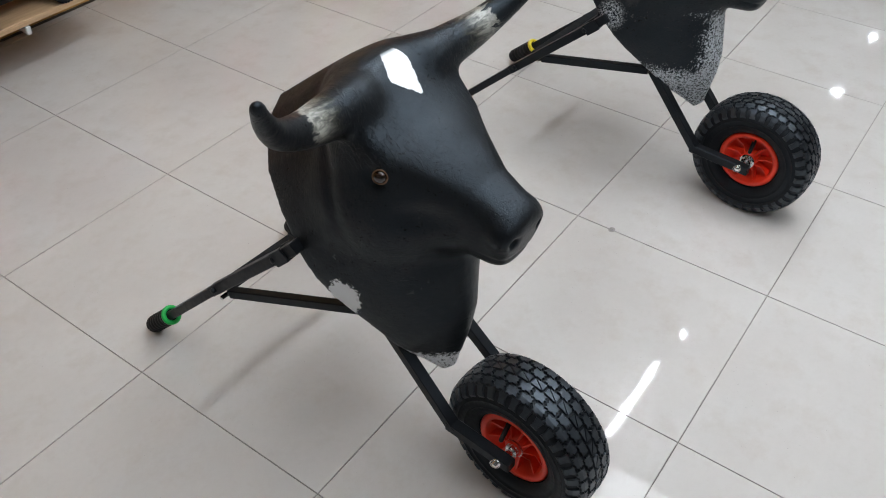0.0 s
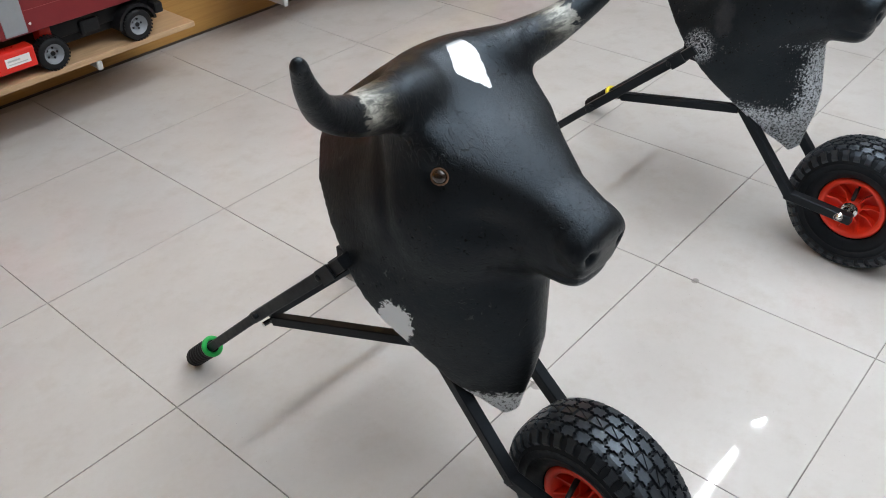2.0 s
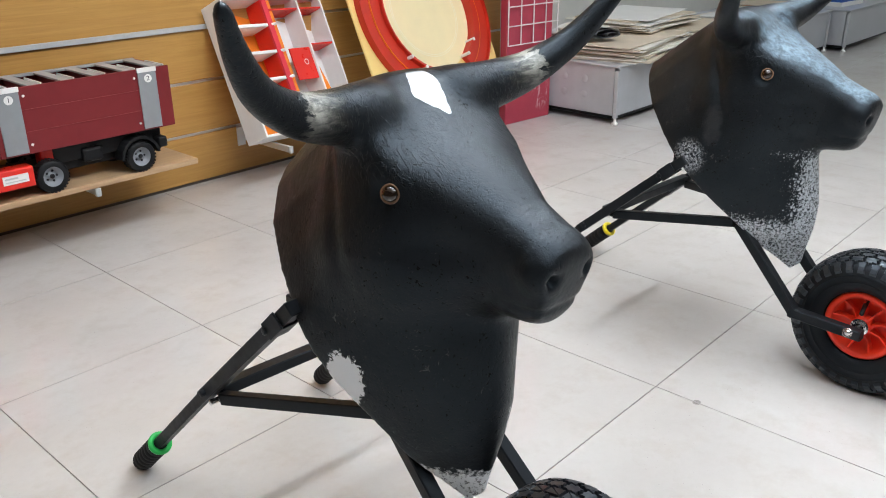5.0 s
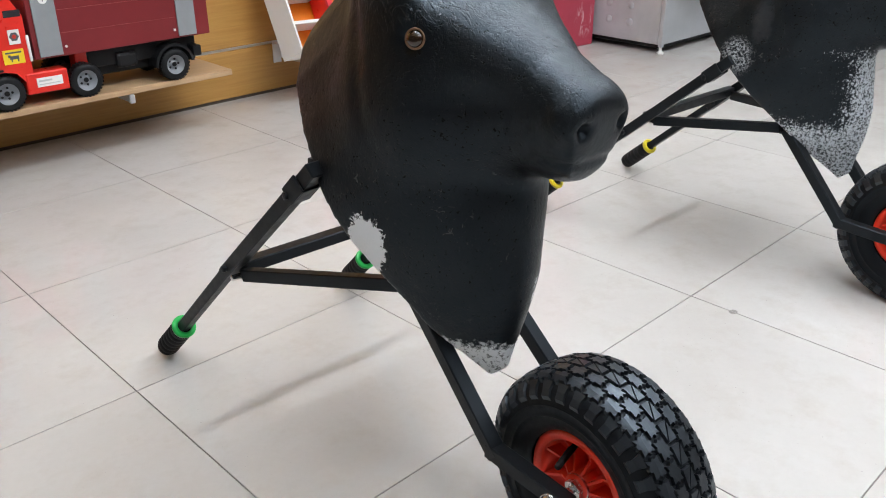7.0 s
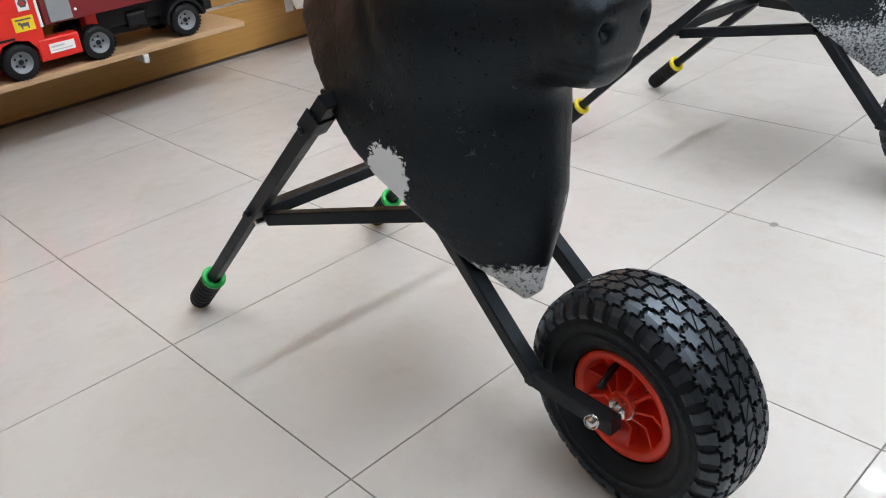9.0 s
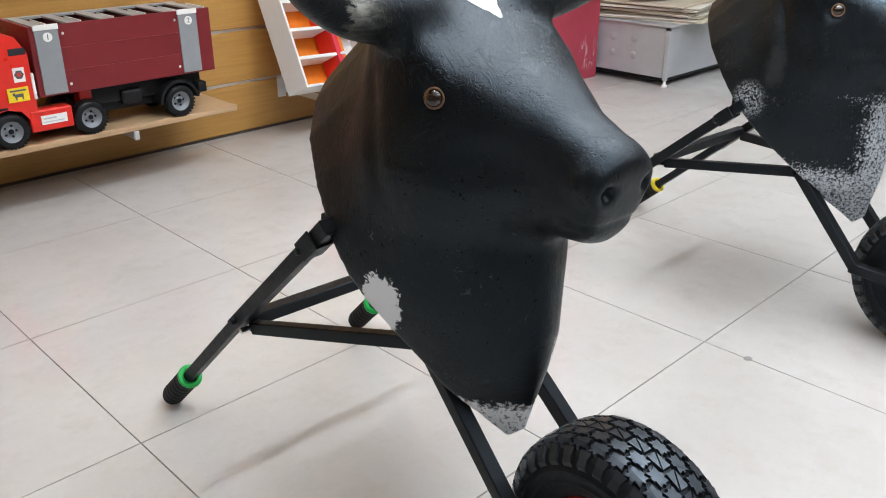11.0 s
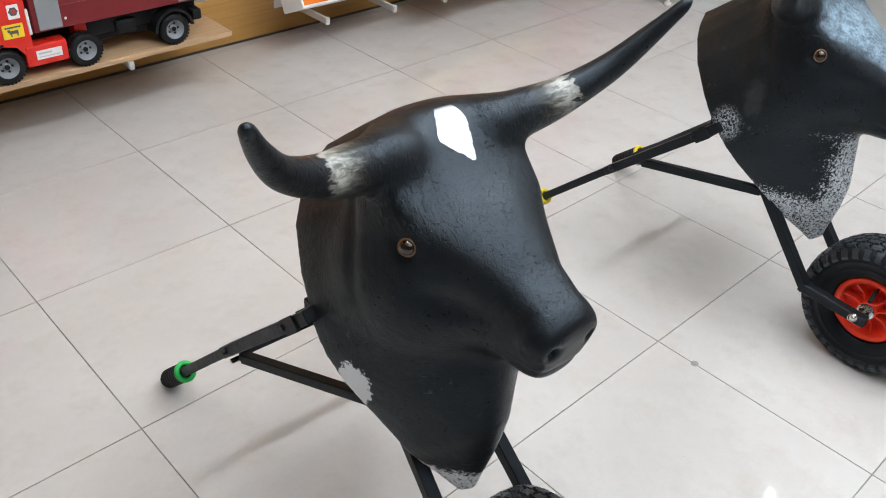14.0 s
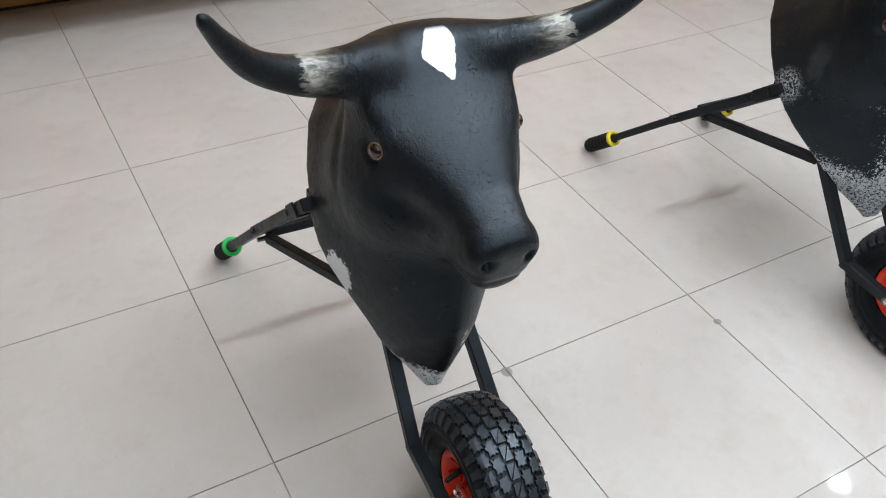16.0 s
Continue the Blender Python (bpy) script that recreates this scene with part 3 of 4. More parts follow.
def toy_wheel(x, y, r, side):
    m = pose(x, y, r, 90 if side < 0 else -90, 0, 0)
    wheel = part("wheel", lathe(bmesh.new(), [(r * 0.62, -0.022), (r * 0.9, -0.024), (r, -0.016), (r, 0.016), (r * 0.9, 0.024), (r * 0.62, 0.022)], m, 40), M_black, lorry, "black ribbed tyre", True)
    bm = bmesh.new()
    for k in range(28):
        t = 2 * math.pi * k / 28
        box(bm, (-0.0034, -0.022, -0.001), (0.0034, 0.022, 0.0014), 0.0, m @ pose(0, 0, 0, 0, 0, math.degrees(t)) @ pose(r, 0, 0, 0, 90, 0) @ pose(0, 0, 0, 0, 0, 90))
    part("tread", bm, M_black, wheel)
    part("rim", lathe(bmesh.new(), [(0, 0.010), (0.009, 0.010), (0.011, 0.004), (r * 0.40, 0.003), (r * 0.45, 0.014), (r * 0.60, 0.018), (r * 0.64, 0.021)], m, 32), M_rim_grey, wheel, "grey plastic rim", True)
    # black rods: the hub, and five that stand for the shaded holes
    nuts = bmesh.new()
    rod(nuts, m @ Vector((0, 0, 0.004)), m @ Vector((0, 0, 0.0125)), r * 0.15, steps=14)
    for k in range(5):
        t = 2 * math.pi * k / 5
        rod(nuts, m @ Vector((r * 0.33 * math.cos(t), r * 0.33 * math.sin(t), 0.002)), m @ Vector((r * 0.33 * math.cos(t), r * 0.33 * math.sin(t), 0.006)), 0.0042, steps=8)
    part("rim_holes", nuts, M_black, wheel)


R_W = 0.057
for x in (0.308, 0.572, 0.907):
    for y, s in ((0.022, -1), (DEEP - 0.022, 1)):
        toy_wheel(x, y, R_W, s)
# box of the lorry
x0, x1, z0, z1 = 0.415, 1.062, 0.152, 0.378
part("side_board", boxes(((x0, 0.0, z0), (x1, 0.010, z1)), bevel=0.0015), M_maroon, lorry)
part("side_board", boxes(((x0, DEEP - 0.010, z0), (x1, DEEP, z1)), bevel=0.0015), M_maroon, lorry)
part("end_board", boxes(((x0, 0.010, z0), (x0 + 0.010, DEEP - 0.010, z1))), M_maroon, lorry)
part("end_board", boxes(((x1 - 0.010, 0.010, z0), (x1, DEEP - 0.010, z1 - 0.004))), M_maroon, lorry)
part("floor_board", boxes(((x0 + 0.01, 0.010, z0), (x1 - 0.01, DEEP - 0.010, z0 + 0.012))), M_maroon, lorry)
for k in range(2):
    part("plank_line", boxes(((0.512, -0.0012, z0 + 0.075 + 0.075 * k), (0.93, 0.0, z0 + 0.0763 + 0.075 * k))), M_plank_line, lorry)
part("top_rim", boxes(((x0 + 0.010, DEEP - 0.034, z1 - 0.008), (x1 - 0.010, DEEP - 0.010, z1 + 0.001)), bevel=0.001), M_slat_grey, lorry)
for k in range(6):
    xx = x0 + 0.035 + k * 0.114
    part("divider", boxes(((xx - 0.004, 0.010, z0 + 0.012), (xx + 0.004, DEEP - 0.010, z1 - 0.007))), M_maroon, lorry)
    part("top_slat", boxes(((xx - 0.019, 0.010, z1 - 0.006), (xx + 0.019, DEEP - 0.035, z1 + 0.001)), bevel=0.001), M_slat_grey, lorry)
    part("hatch_plate", boxes(((xx + 0.027, 0.012, z1 - 0.050), (xx + 0.031, DEEP * 0.55, z1 + 0.004))), M_sticker, lorry)
for k, (a, b) in enumerate(((0.432, 0.508), (0.934, 1.006))):
    panel = part("end_panel", boxes(((a, -0.005, z0 + 0.006), (b, 0.0, z1 - 0.012)), bevel=0.001), M_grey_toy, lorry, "grey end panel")
    part("cap_strip", boxes(((a - 0.002, -0.007, z1 - 0.013), (b + 0.002, 0.0, z1 + 0.004)), bevel=0.001), M_sticker, panel)
    part("badge", lathe(bmesh.new(), [(0, 0.0012), (0.0150, 0.001), (0.0150, 0)], pose((a + b) / 2 + 0.002, -0.005, z1 - 0.036, 90), 24), M_sticker, panel, "round white badge")
    words(str(k + 1), 0.024, pose((a + b) / 2 + 0.002, -0.0065, z1 - 0.036, 90), M_ink, panel)
    for zz in (z0 + 0.03, z1 - 0.03):
        part("screw", lathe(bmesh.new(), [(0, 0.003), (0.004, 0.002), (0.005, 0)], pose(0.523 if k == 0 else 0.921, 0.0, zz, 90), 10), M_sticker, lorry)
# chassis
part("chassis", boxes(((0.20, 0.07, 0.05), (1.03, DEEP - 0.07, 0.085)), bevel=0.004), M_black, lorry)
part("chassis_rail", boxes(((0.60, 0.045, 0.085), (1.02, 0.06, 0.15)), bevel=0.003), M_black, lorry)
part("chassis_rail", boxes(((0.60, DEEP - 0.06, 0.085), (1.02, DEEP - 0.045, 0.15)), bevel=0.003), M_black, lorry)
part("fuel_tank", boxes(((0.70, 0.03, 0.07), (0.78, 0.09, 0.125)), bevel=0.012, segments=2), M_black, lorry)
bm = bmesh.new()
arch = []
for k in range(15):
    t = math.radians(5 + 175 * k / 14)
    arch.append([bm.verts.new((0.907 + r * math.cos(t), yy, R_W + r * math.sin(t))) for r, yy in ((0.068, -0.002), (0.078, -0.002), (0.078, 0.06), (0.068, 0.06))])
for a, b in zip(arch[:-1], arch[1:]):
    for i in range(4):
        bm.faces.new((a[i], b[i], b[(i + 1) % 4], a[(i + 1) % 4]))
bm.faces.new(arch[0]), bm.faces.new(list(reversed(arch[-1])))
bmesh.ops.recalc_face_normals(bm, faces=bm.faces)
part("mudguard", bm, M_black, lorry)
part("rear_bumper", boxes(((0.985, 0.0, 0.075), (1.02, 0.08, 0.115)), bevel=0.006, segments=2), M_black, lorry)
part("side_skirt", boxes(((0.372, 0.002, 0.040), (0.512, 0.06, 0.112)), bevel=0.006, segments=2), M_red_toy, lorry)
part("rear_fender", boxes(((0.560, 0.046, 0.086), (0.634, 0.10, 0.149)), bevel=0.006, segments=2), M_red_toy, lorry)
label = part("white_label", boxes(((0.405, -0.0005, 0.062), (0.490, 0.003, 0.092))), M_sticker, lorry)
part("label_bar", boxes(((0.412, -0.0012, 0.079), (0.455, -0.0004, 0.085))), M_light_grey, label)
part("label_bar", boxes(((0.412, -0.0012, 0.069), (0.480, -0.0004, 0.072))), M_light_grey, label)
# cab
bm = bmesh.new()
outline = [(0.165, 0.045), (0.235, 0.045), (0.242, 0.085), (0.265, 0.118), (0.308, 0.128), (0.350, 0.118), (0.374, 0.085), (0.380, 0.045), (0.402, 0.045), (0.402, 0.30), (0.372, 0.352), (0.300, 0.372), (0.210, 0.352), (0.176, 0.22), (0.165, 0.13)]
rows = [[bm.verts.new((x, y, z)) for x, z in outline] for y in (0.004, DEEP - 0.004)]
for k in range(len(outline)):
    n = (k + 1) % len(outline)
    bm.faces.new((rows[0][k], rows[1][k], rows[1][n], rows[0][n]))
bm.faces.new(rows[0]), bm.faces.new(list(reversed(rows[1])))
bmesh.ops.bevel(bm, geom=[e for e in bm.edges if len(e.link_faces) == 2 and e.calc_face_angle(0) > 0.6], offset=0.004, segments=2, affect="EDGES")
cab = part("cab", bm, M_red_toy, lorry, "red plastic cab")
part("side_window", boxes(((0.205, 0.0, 0.250), (0.300, 0.003, 0.318)), bevel=0.001), M_window, cab)
part("air_deflector", boxes(((0.345, 0.003, 0.296), (0.398, 0.006, 0.318)), bevel=0.001), M_window, cab)
part("side_trim", boxes(((0.399, 0.0, 0.15), (0.408, 0.012, 0.235)), bevel=0.001), M_sticker, cab)
part("crest_sticker", boxes(((0.346, 0.001, 0.212), (0.382, 0.0032, 0.258)), bevel=0.0005), M_sticker, cab, "white crest sticker")
part("crest_shape", lathe(bmesh.new(), [(0, 0.001), (0.0150, 0.0008), (0.0150, 0)], pose(0.364, 0.0012, 0.236, 90), 6), M_ink, cab)
part("crest_core", lathe(bmesh.new(), [(0, 0.001), (0.007, 0.0008), (0.007, 0)], pose(0.364, 0.0004, 0.236, 90), 8), M_red_ring, cab)
part("yellow_sticker", boxes(((0.318, 0.001, 0.150), (0.384, 0.0032, 0.196)), bevel=0.0005), M_sticker_y, cab, "yellow sticker with a black figure")
part("figure_body", boxes(((0.338, 0.0002, 0.165), (0.366, 0.0014, 0.176)), bevel=0.0004), M_ink, cab)
part("figure_head", boxes(((0.333, 0.0002, 0.171), (0.341, 0.0014, 0.180)), bevel=0.0004), M_ink, cab)
for xx in (0.341, 0.361):
    part("figure_leg", boxes(((xx, 0.0002, 0.157), (xx + 0.004, 0.0014, 0.165))), M_ink, cab)
part("sticker_bar", boxes(((0.326, 0.0002, 0.184), (0.376, 0.0014, 0.189))), M_ink, cab)
part("step", boxes(((0.240, 0.0, 0.13), (0.31, 0.006, 0.137))), M_black, cab)


# ---- toy corrals, leaning on the slat wall ----
def toy_corral(m, w, h, label):
    c = thing("toy_corral", m, label, "toy corral", "toy corrals")
    d, t = 0.121, 0.011
    part("back_panel", boxes(((0.005, 0.0, 0.005), (w - 0.005, 0.008, h - 0.005))), M_orange, c, "orange back panel")
    for lo, hi in (((0, -d, 0), (t, 0.01, h)), ((w - t, -d, 0), (w, 0.01, h)), ((t, -d, 0), (w - t, 0.01, t)), ((t, -d, h - t), (w - t, 0.01, h))):
        part("frame_board", boxes((lo, hi), bevel=0.0015), M_white_toy, c)
    ua, uc = w * 0.385, w * 0.735
    for k in range(1, 5):
        zz = t / 2 + (h - t) * k / 5
        part("cross_board", boxes(((t, -d + 0.002, zz - 0.007), (ua - 0.005, 0.0, zz + 0.007)), bevel=0.001), M_white_toy, c)
        part("peg", rod(bmesh.new(), (ua + 0.036, -d - 0.004, zz), (ua + 0.014, -d + 0.004, zz), 0.007, steps=10, cap=0.002), M_white_toy, c)
    part("upright_board", boxes(((ua - 0.005, -d - 0.002, t), (ua + 0.024, -d + 0.010, h - t)), bevel=0.001), M_red_strip, c, "red upright strip")
    part("upright_board", boxes(((ua - 0.004, -d + 0.011, t), (ua + 0.004, -0.0125, h - t)), bevel=0.001), M_red_toy, c)
    part("passage_board", boxes(((ua + 0.026, -d + 0.014, t), (ua + 0.058, -d * 0.70, h - t)), bevel=0.001), M_orange, c)
    part("passage_panel", boxes(((ua + 0.005, -0.012, t), (ua + 0.125, -0.002, h - t))), M_orange, c)
    part("passage_panel", boxes(((ua + 0.126, -0.012, t), (uc - 0.006, -0.002, h - t))), M_white_toy, c)
    part("partition", boxes(((uc - 0.006, -d, t), (uc + 0.005, 0.0, h - t)), bevel=0.001), M_white_toy, c)
    gate = part("gate", boxes(((uc - 0.136, -d * 0.92, h * 0.37), (uc - 0.007, -d * 0.86, h * 0.61)), bevel=0.001), M_red_toy, c)
    part("gate_badge", lathe(bmesh.new(), [(0.010, 0.001), (0.012, 0.0016), (0.014, 0.001)], pose(uc - 0.055, -d * 0.92, h * 0.50, 90), 20), M_white_toy, gate)
    part("cross_board", boxes(((ua + 0.03, -d + 0.004, h * 0.90), (uc - 0.007, -0.013, h * 0.90 + 0.008)), bevel=0.001), M_red_toy, c)
    for zz in (0.62, 0.90):
        part("cross_board", boxes(((uc + 0.006, -d + 0.004, h * zz), (w - t, -0.011, h * zz + 0.008)), bevel=0.001), M_red_toy, c)
    part("corral_floor", boxes(((uc + 0.006, -0.010, t), (w - t, -0.002, h - t))), M_white_toy, c)
    bm = bmesh.new()
    tri = [[bm.verts.new((x, y, z)) for x, z in ((uc + 0.007, t + 0.001), (uc + 0.085, t + 0.001), (uc + 0.007, h * 0.50))] for y in (-0.112, -0.096)]
    bm.faces.new(tri[0]), bm.faces.new(list(reversed(tri[1])))
    for k in range(3):
        bm.faces.new((tri[1][k], tri[1][(k + 1) % 3], tri[0][(k + 1) % 3], tri[0][k]))
    part("wedge", bm, M_orange, c)
    return c


toy_corral(pose(1.484, 2.162, 0.206, -25.3, 3.7, 6.9), 0.611, 0.62, "white wooden toy corral with red and orange stalls, leaning")
toy_corral(pose(-0.43, 2.19, SHELF_Z + 0.001, -10, 0, 0), 0.588, 0.80, "white wooden toy corral with orange stalls standing on the shelf")
for x in (1.62, 2.00):
    shelf_arm(x, 2.055, 0.204 - (x - 1.484) * 0.062)
plate = thing("metal_plate", pose(1.585, 0, 0), "grey metal slat-wall support plate beside the toy corral", "bracket")
part("plate", boxes(((-0.020, 2.375, 0.150), (0.022, 2.380, 0.235)), bevel=0.001), M_alu, plate)
part("arm", boxes(((0.017, 2.381, 0.150), (0.022, Y1 - 0.016, 0.235)), bevel=0.001), M_alu, plate)

# ---- toy bullring: yellow board with red rings ----
ring = thing("toy_bullring", pose(2.639, 2.005, 0.201, -25, 0.6, 1.5), "pale yellow board with raised red wooden rings, leaning on the wall", "toy bullring")
part("board", boxes(((-0.475, 0.0, 0.0), (0.475, 0.014, 1.01)), bevel=0.003), M_yellow_toy, ring)


def hoop(name, r0, r1, y0, y1, material, lab="", start=0.0, end=360.0):
    """A flat ring on the board, or an arc of one."""
    bm = bmesh.new()
    whole = end - start >= 360
    n = max(8, int((end - start) / 3.75))
    rows = []
    for k in range(n + (0 if whole else 1)):
        t = math.radians(start + (end - start) * k / n)
        rows.append([bm.verts.new((0.012 + r * math.cos(t), -h, 0.508 + r * math.sin(t))) for r, h in ((r0, y0), (r1, y0), (r1, y1), (r0, y1))])
    for a, b in zip(rows, rows[1:] + (rows[:1] if whole else [])):
        for i in range(4):
            bm.faces.new((a[i], a[(i + 1) % 4], b[(i + 1) % 4], b[i]))
    if not whole:
        bm.faces.new(rows[0]), bm.faces.new(list(reversed(rows[-1])))
    bmesh.ops.recalc_face_normals(bm, faces=bm.faces)
    return part(name, bm, material, ring, lab)


OUTER, INNER = dict(start=-67, end=268), dict(start=-57, end=256)
hoop("outer_ring", 0.385, 0.452, 0.001, 0.022, M_red_ring, "raised red outer ring", **OUTER)
hoop("inner_ring", 0.326, 0.384, 0.001, 0.030, M_red_ring, "raised red inner ring", **INNER)
hoop("ring_wall", 0.318, 0.325, 0.001, 0.052, M_red_ring, **INNER)
hoop("outer_wall", 0.4525, 0.460, 0.001, 0.040, M_red_ring, **OUTER)
hoop("groove_line", 0.3842, 0.3865, 0.022, 0.0305, M_orange, **INNER)
part("sand", lathe(bmesh.new(), [(0, 0.006), (0.315, 0.006), (0.317, 0.001)], pose(0.012, 0, 0.508, 90), 96), M_pale_yellow, ring, "sand-coloured disc")
for rr in (0.235, 0.225):
    hoop("painted_line", rr, rr + 0.003, 0.0062, 0.0068, M_sand_line)
for ang, rr, turn in ((-129, 0.330, 0), (-47, 0.308, 0), (-78, 0.415, 90)):
    t = math.radians(ang)
    cx, cz = 0.012 + rr * math.cos(t), 0.508 + rr * math.sin(t)
    g = part("shelter", boxes(((-0.048, -0.060, -0.004), (0.048, -0.010, 0.004)) if turn == 0 else ((-0.050, -0.036, -0.022), (0.050, -0.026, 0.022)), bevel=0.001), M_red_ring, ring, "small red wooden shelter")
    g.matrix_basis = pose(cx, 0, cz, 0, 90 - ang + turn, 0)
    for s in (-1, 1):
        part("peg", rod(bmesh.new(), (s * 0.050, -0.064, 0), (s * 0.050, -0.002, 0), 0.009, steps=10, cap=0.002), M_white_toy, g)
for ang, rr in ((-104, 0.372), (-92, 0.448)):
    t = math.radians(ang)
    part("peg", rod(bmesh.new(), (0.012 + rr * math.cos(t), -0.060, 0.508 + rr * math.sin(t)), (0.012 + rr * math.cos(t), -0.022, 0.508 + rr * math.sin(t)), 0.010, steps=10, cap=0.002), M_white_toy, ring)
for x in (2.24, 2.96):
    shelf_arm(x, 1.975, 0.196 - (x - 2.16) * 0.010)


# ---- bull training carts ----
def smin(a, b, k):
    h = np.clip(0.5 + 0.5 * (b - a) / k, 0, 1)
    return b + (a - b) * h - k * h * (1 - h)


def head_field(x, y, z):
    """Signed field of the sculpted head, symmetric in x."""
    v = (y + 0.067) * 0.648 + (z - 0.28) * 0.762
    n = -(y + 0.067) * 0.762 + (z - 0.28) * 0.648
    W = np.interp(v, [-0.03, 0.0, 0.04, 0.07, 0.10, 0.144, 0.20, 0.26, 0.315, 0.38, 0.46, 0.54, 0.60, 0.63, 0.65, 0.68],
                  [0.006, 0.024, 0.050, 0.073, 0.092, 0.111, 0.138, 0.165, 0.182, 0.188, 0.176, 0.152, 0.112, 0.080, 0.045, 0.006])
    N = np.interp(v, [-0.03, 0.0, 0.05, 0.10, 0.20, 0.30, 0.45, 0.68], [0.014, 0.044, 0.104, 0.153, 0.220, 0.275, 0.30, 0.30])
    r = ((np.abs(x) / W) ** 1.75 + (np.maximum(n, 0) / N) ** 1.75) ** (1 / 1.75)
    f = (r - 1) * np.minimum(W, N) * 0.85
    out = np.maximum(-0.014 - v, v - 0.655)
    f = np.maximum(f, out)

    def ell(c, s):
        q = np.sqrt(((x - c[0]) / s[0]) ** 2 + ((y - c[1]) / s[1]) ** 2 + ((z - c[2]) / s[2]) ** 2)
        return (q - 1) * min(s)

    # face, a tapered superellipse from cheek to muzzle
    A, B = np.array((0.08, 0.748)), np.array((-0.174, 0.702))
    L = np.hypot(*(B - A))
    d = (B - A) / L
    s = ((y - A[0]) * d[0] + (z - A[1]) * d[1]) / L
    q = -(y - A[0]) * d[1] + (z - A[1]) * d[0]
    q = -q
    sc = np.clip(s, 0, 1)
    a = np.interp(sc, [0, 0.3, 0.55, 0.8, 1.0], [0.138, 0.133, 0.100, 0.068, 0.058])
    b = np.interp(sc, [0, 0.3, 0.55, 0.8, 1.0], [0.170, 0.146, 0.108, 0.078, 0.066])
    cap = np.where(s > 1, (s - 1) * L / 0.056, np.where(s < 0, -s * L / 0.12, 0))
    e = 3.1
    rr = ((np.abs(x) / a) ** e + (np.abs(q) / b) ** e + np.abs(cap) ** 2.2) ** (1 / e)
    face = (rr - 1) * a * 0.9
    face = smin(face, ell((0.0, -0.152, 0.645), (0.038, 0.046, 0.030)), 0.03)
    face = smin(face, ell((0.036, -0.196, 0.712), (0.027, 0.028, 0.028)), 0.016)
    # the muzzle's flat front, and the lips falling back under it
    face = -smin(-face, 0.985 * (y + 0.228) + 0.17 * (z - 0.705), 0.010)
    face = -smin(-face, 0.934 * (y + 0.228) + 0.358 * (z - 0.690), 0.014)
    f = smin(f, face, 0.045)
    q4 = (np.abs(x / 0.127) ** 2.6 + np.abs((y - 0.075) / 0.105) ** 2.6 + np.abs((z - 0.865) / 0.105) ** 2.6) ** (1 / 2.6)
    f = smin(f, (q4 - 1) * 0.105, 0.040)
    # flat forehead and nose, and the crest behind the poll
    top = sum(np.interp(y + o, [-0.30, -0.24, -0.20, -0.10, -0.03, 0.02, 0.055, 0.08, 0.105, 0.14, 0.18, 0.36], [0.706, 0.746, 0.771, 0.820, 0.854, 0.881, 0.910, 0.931, 0.944, 0.942, 0.918, 0.785]) for o in (-0.028, -0.014, 0.0, 0.014, 0.028)) / 5
    crown_x = np.interp(y, [-0.22, -0.13, -0.04, 0.05], [5.0, 3.6, 1.9, 1.15]) * x * x
    f = -smin(-f, -(z - top + crown_x) * 0.86, 0.011)
    f = smin(f, ell((0.10, 0.07, 0.68), (0.055, 0.09, 0.09)), 0.05)
    # fold between cheek and neck, hollow in front of the cheek
    fold = (y - 0.138 + 0.32 * (0.86 - z)) * 0.952
    f = f + 0.0045 * np.exp(-(fold / 0.016) ** 2) * np.clip((np.abs(x) - 0.085) / 0.03, 0, 1) * np.clip((z - 0.62) / 0.10, 0, 1) * np.clip((0.90 - z) / 0.05, 0, 1)
    f = -smin(-f, ell((0.134, -0.105, 0.725), (0.042, 0.055, 0.030)), 0.025)
    # horns
    horn = None
    for (p0, r0), (p1, r1) in zip(HORN[:-1], HORN[1:]):
        p0, p1 = np.array(p0), np.array(p1)
        dv = p1 - p0
        t = np.clip(((x - p0[0]) * dv[0] + (y - p0[1]) * dv[1] + (z - p0[2]) * dv[2]) / (dv @ dv), 0, 1)
        c = np.sqrt((x - p0[0] - t * dv[0]) ** 2 + (y - p0[1] - t * dv[1]) ** 2 + (z - p0[2] - t * dv[2]) ** 2) - (r0 + (r1 - r0) * t)
        horn = c if horn is None else smin(horn, c, 0.012)
    f = smin(f, horn, 0.024)
    # eye sockets, nostrils, mouth
    f = -smin(-f, ell((0.149, -0.002, 0.802), (0.022, 0.022, 0.020)), 0.014)
    f = -smin(-f, ell((0.037, -0.226, 0.705), (0.0100, 0.020, 0.0115)), 0.006)
    f = f + 0.0035 * np.exp(-((z - 0.655 - 0.10 * (y + 0.21) + 0.5 * x * x) / 0.0045) ** 2) * np.clip((-0.135 - y) / 0.03, 0, 1)
    return np.maximum(f, -n)


def bezier(points, radii, steps):
    """Points and radii along a smooth line through the given ones."""
    p, out = [Vector(q) for q in points], []
    for i in range(len(p) - 1):
        a, b, c, d = p[max(i - 1, 0)], p[i], p[i + 1], p[min(i + 2, len(p) - 1)]
        for k in range(steps):
            t = k / steps
            q = 0.5 * (2 * b + (c - a) * t + (2 * a - 5 * b + 4 * c - d) * t * t + (3 * b - a - 3 * c + d) * t ** 3)
            out.append((tuple(q), radii[i] + (radii[i + 1] - radii[i]) * t))
    return out + [(tuple(p[-1]), radii[-1])]


HORN = bezier([(0.09, 0.088, 0.896), (0.165, 0.080, 0.903), (0.235, 0.066, 0.919), (0.305, 0.038, 0.960), (0.352, 0.004, 1.018), (0.386, -0.032, 1.078)],
              [0.043, 0.035, 0.0275, 0.0205, 0.0140, 0.0068], 5)


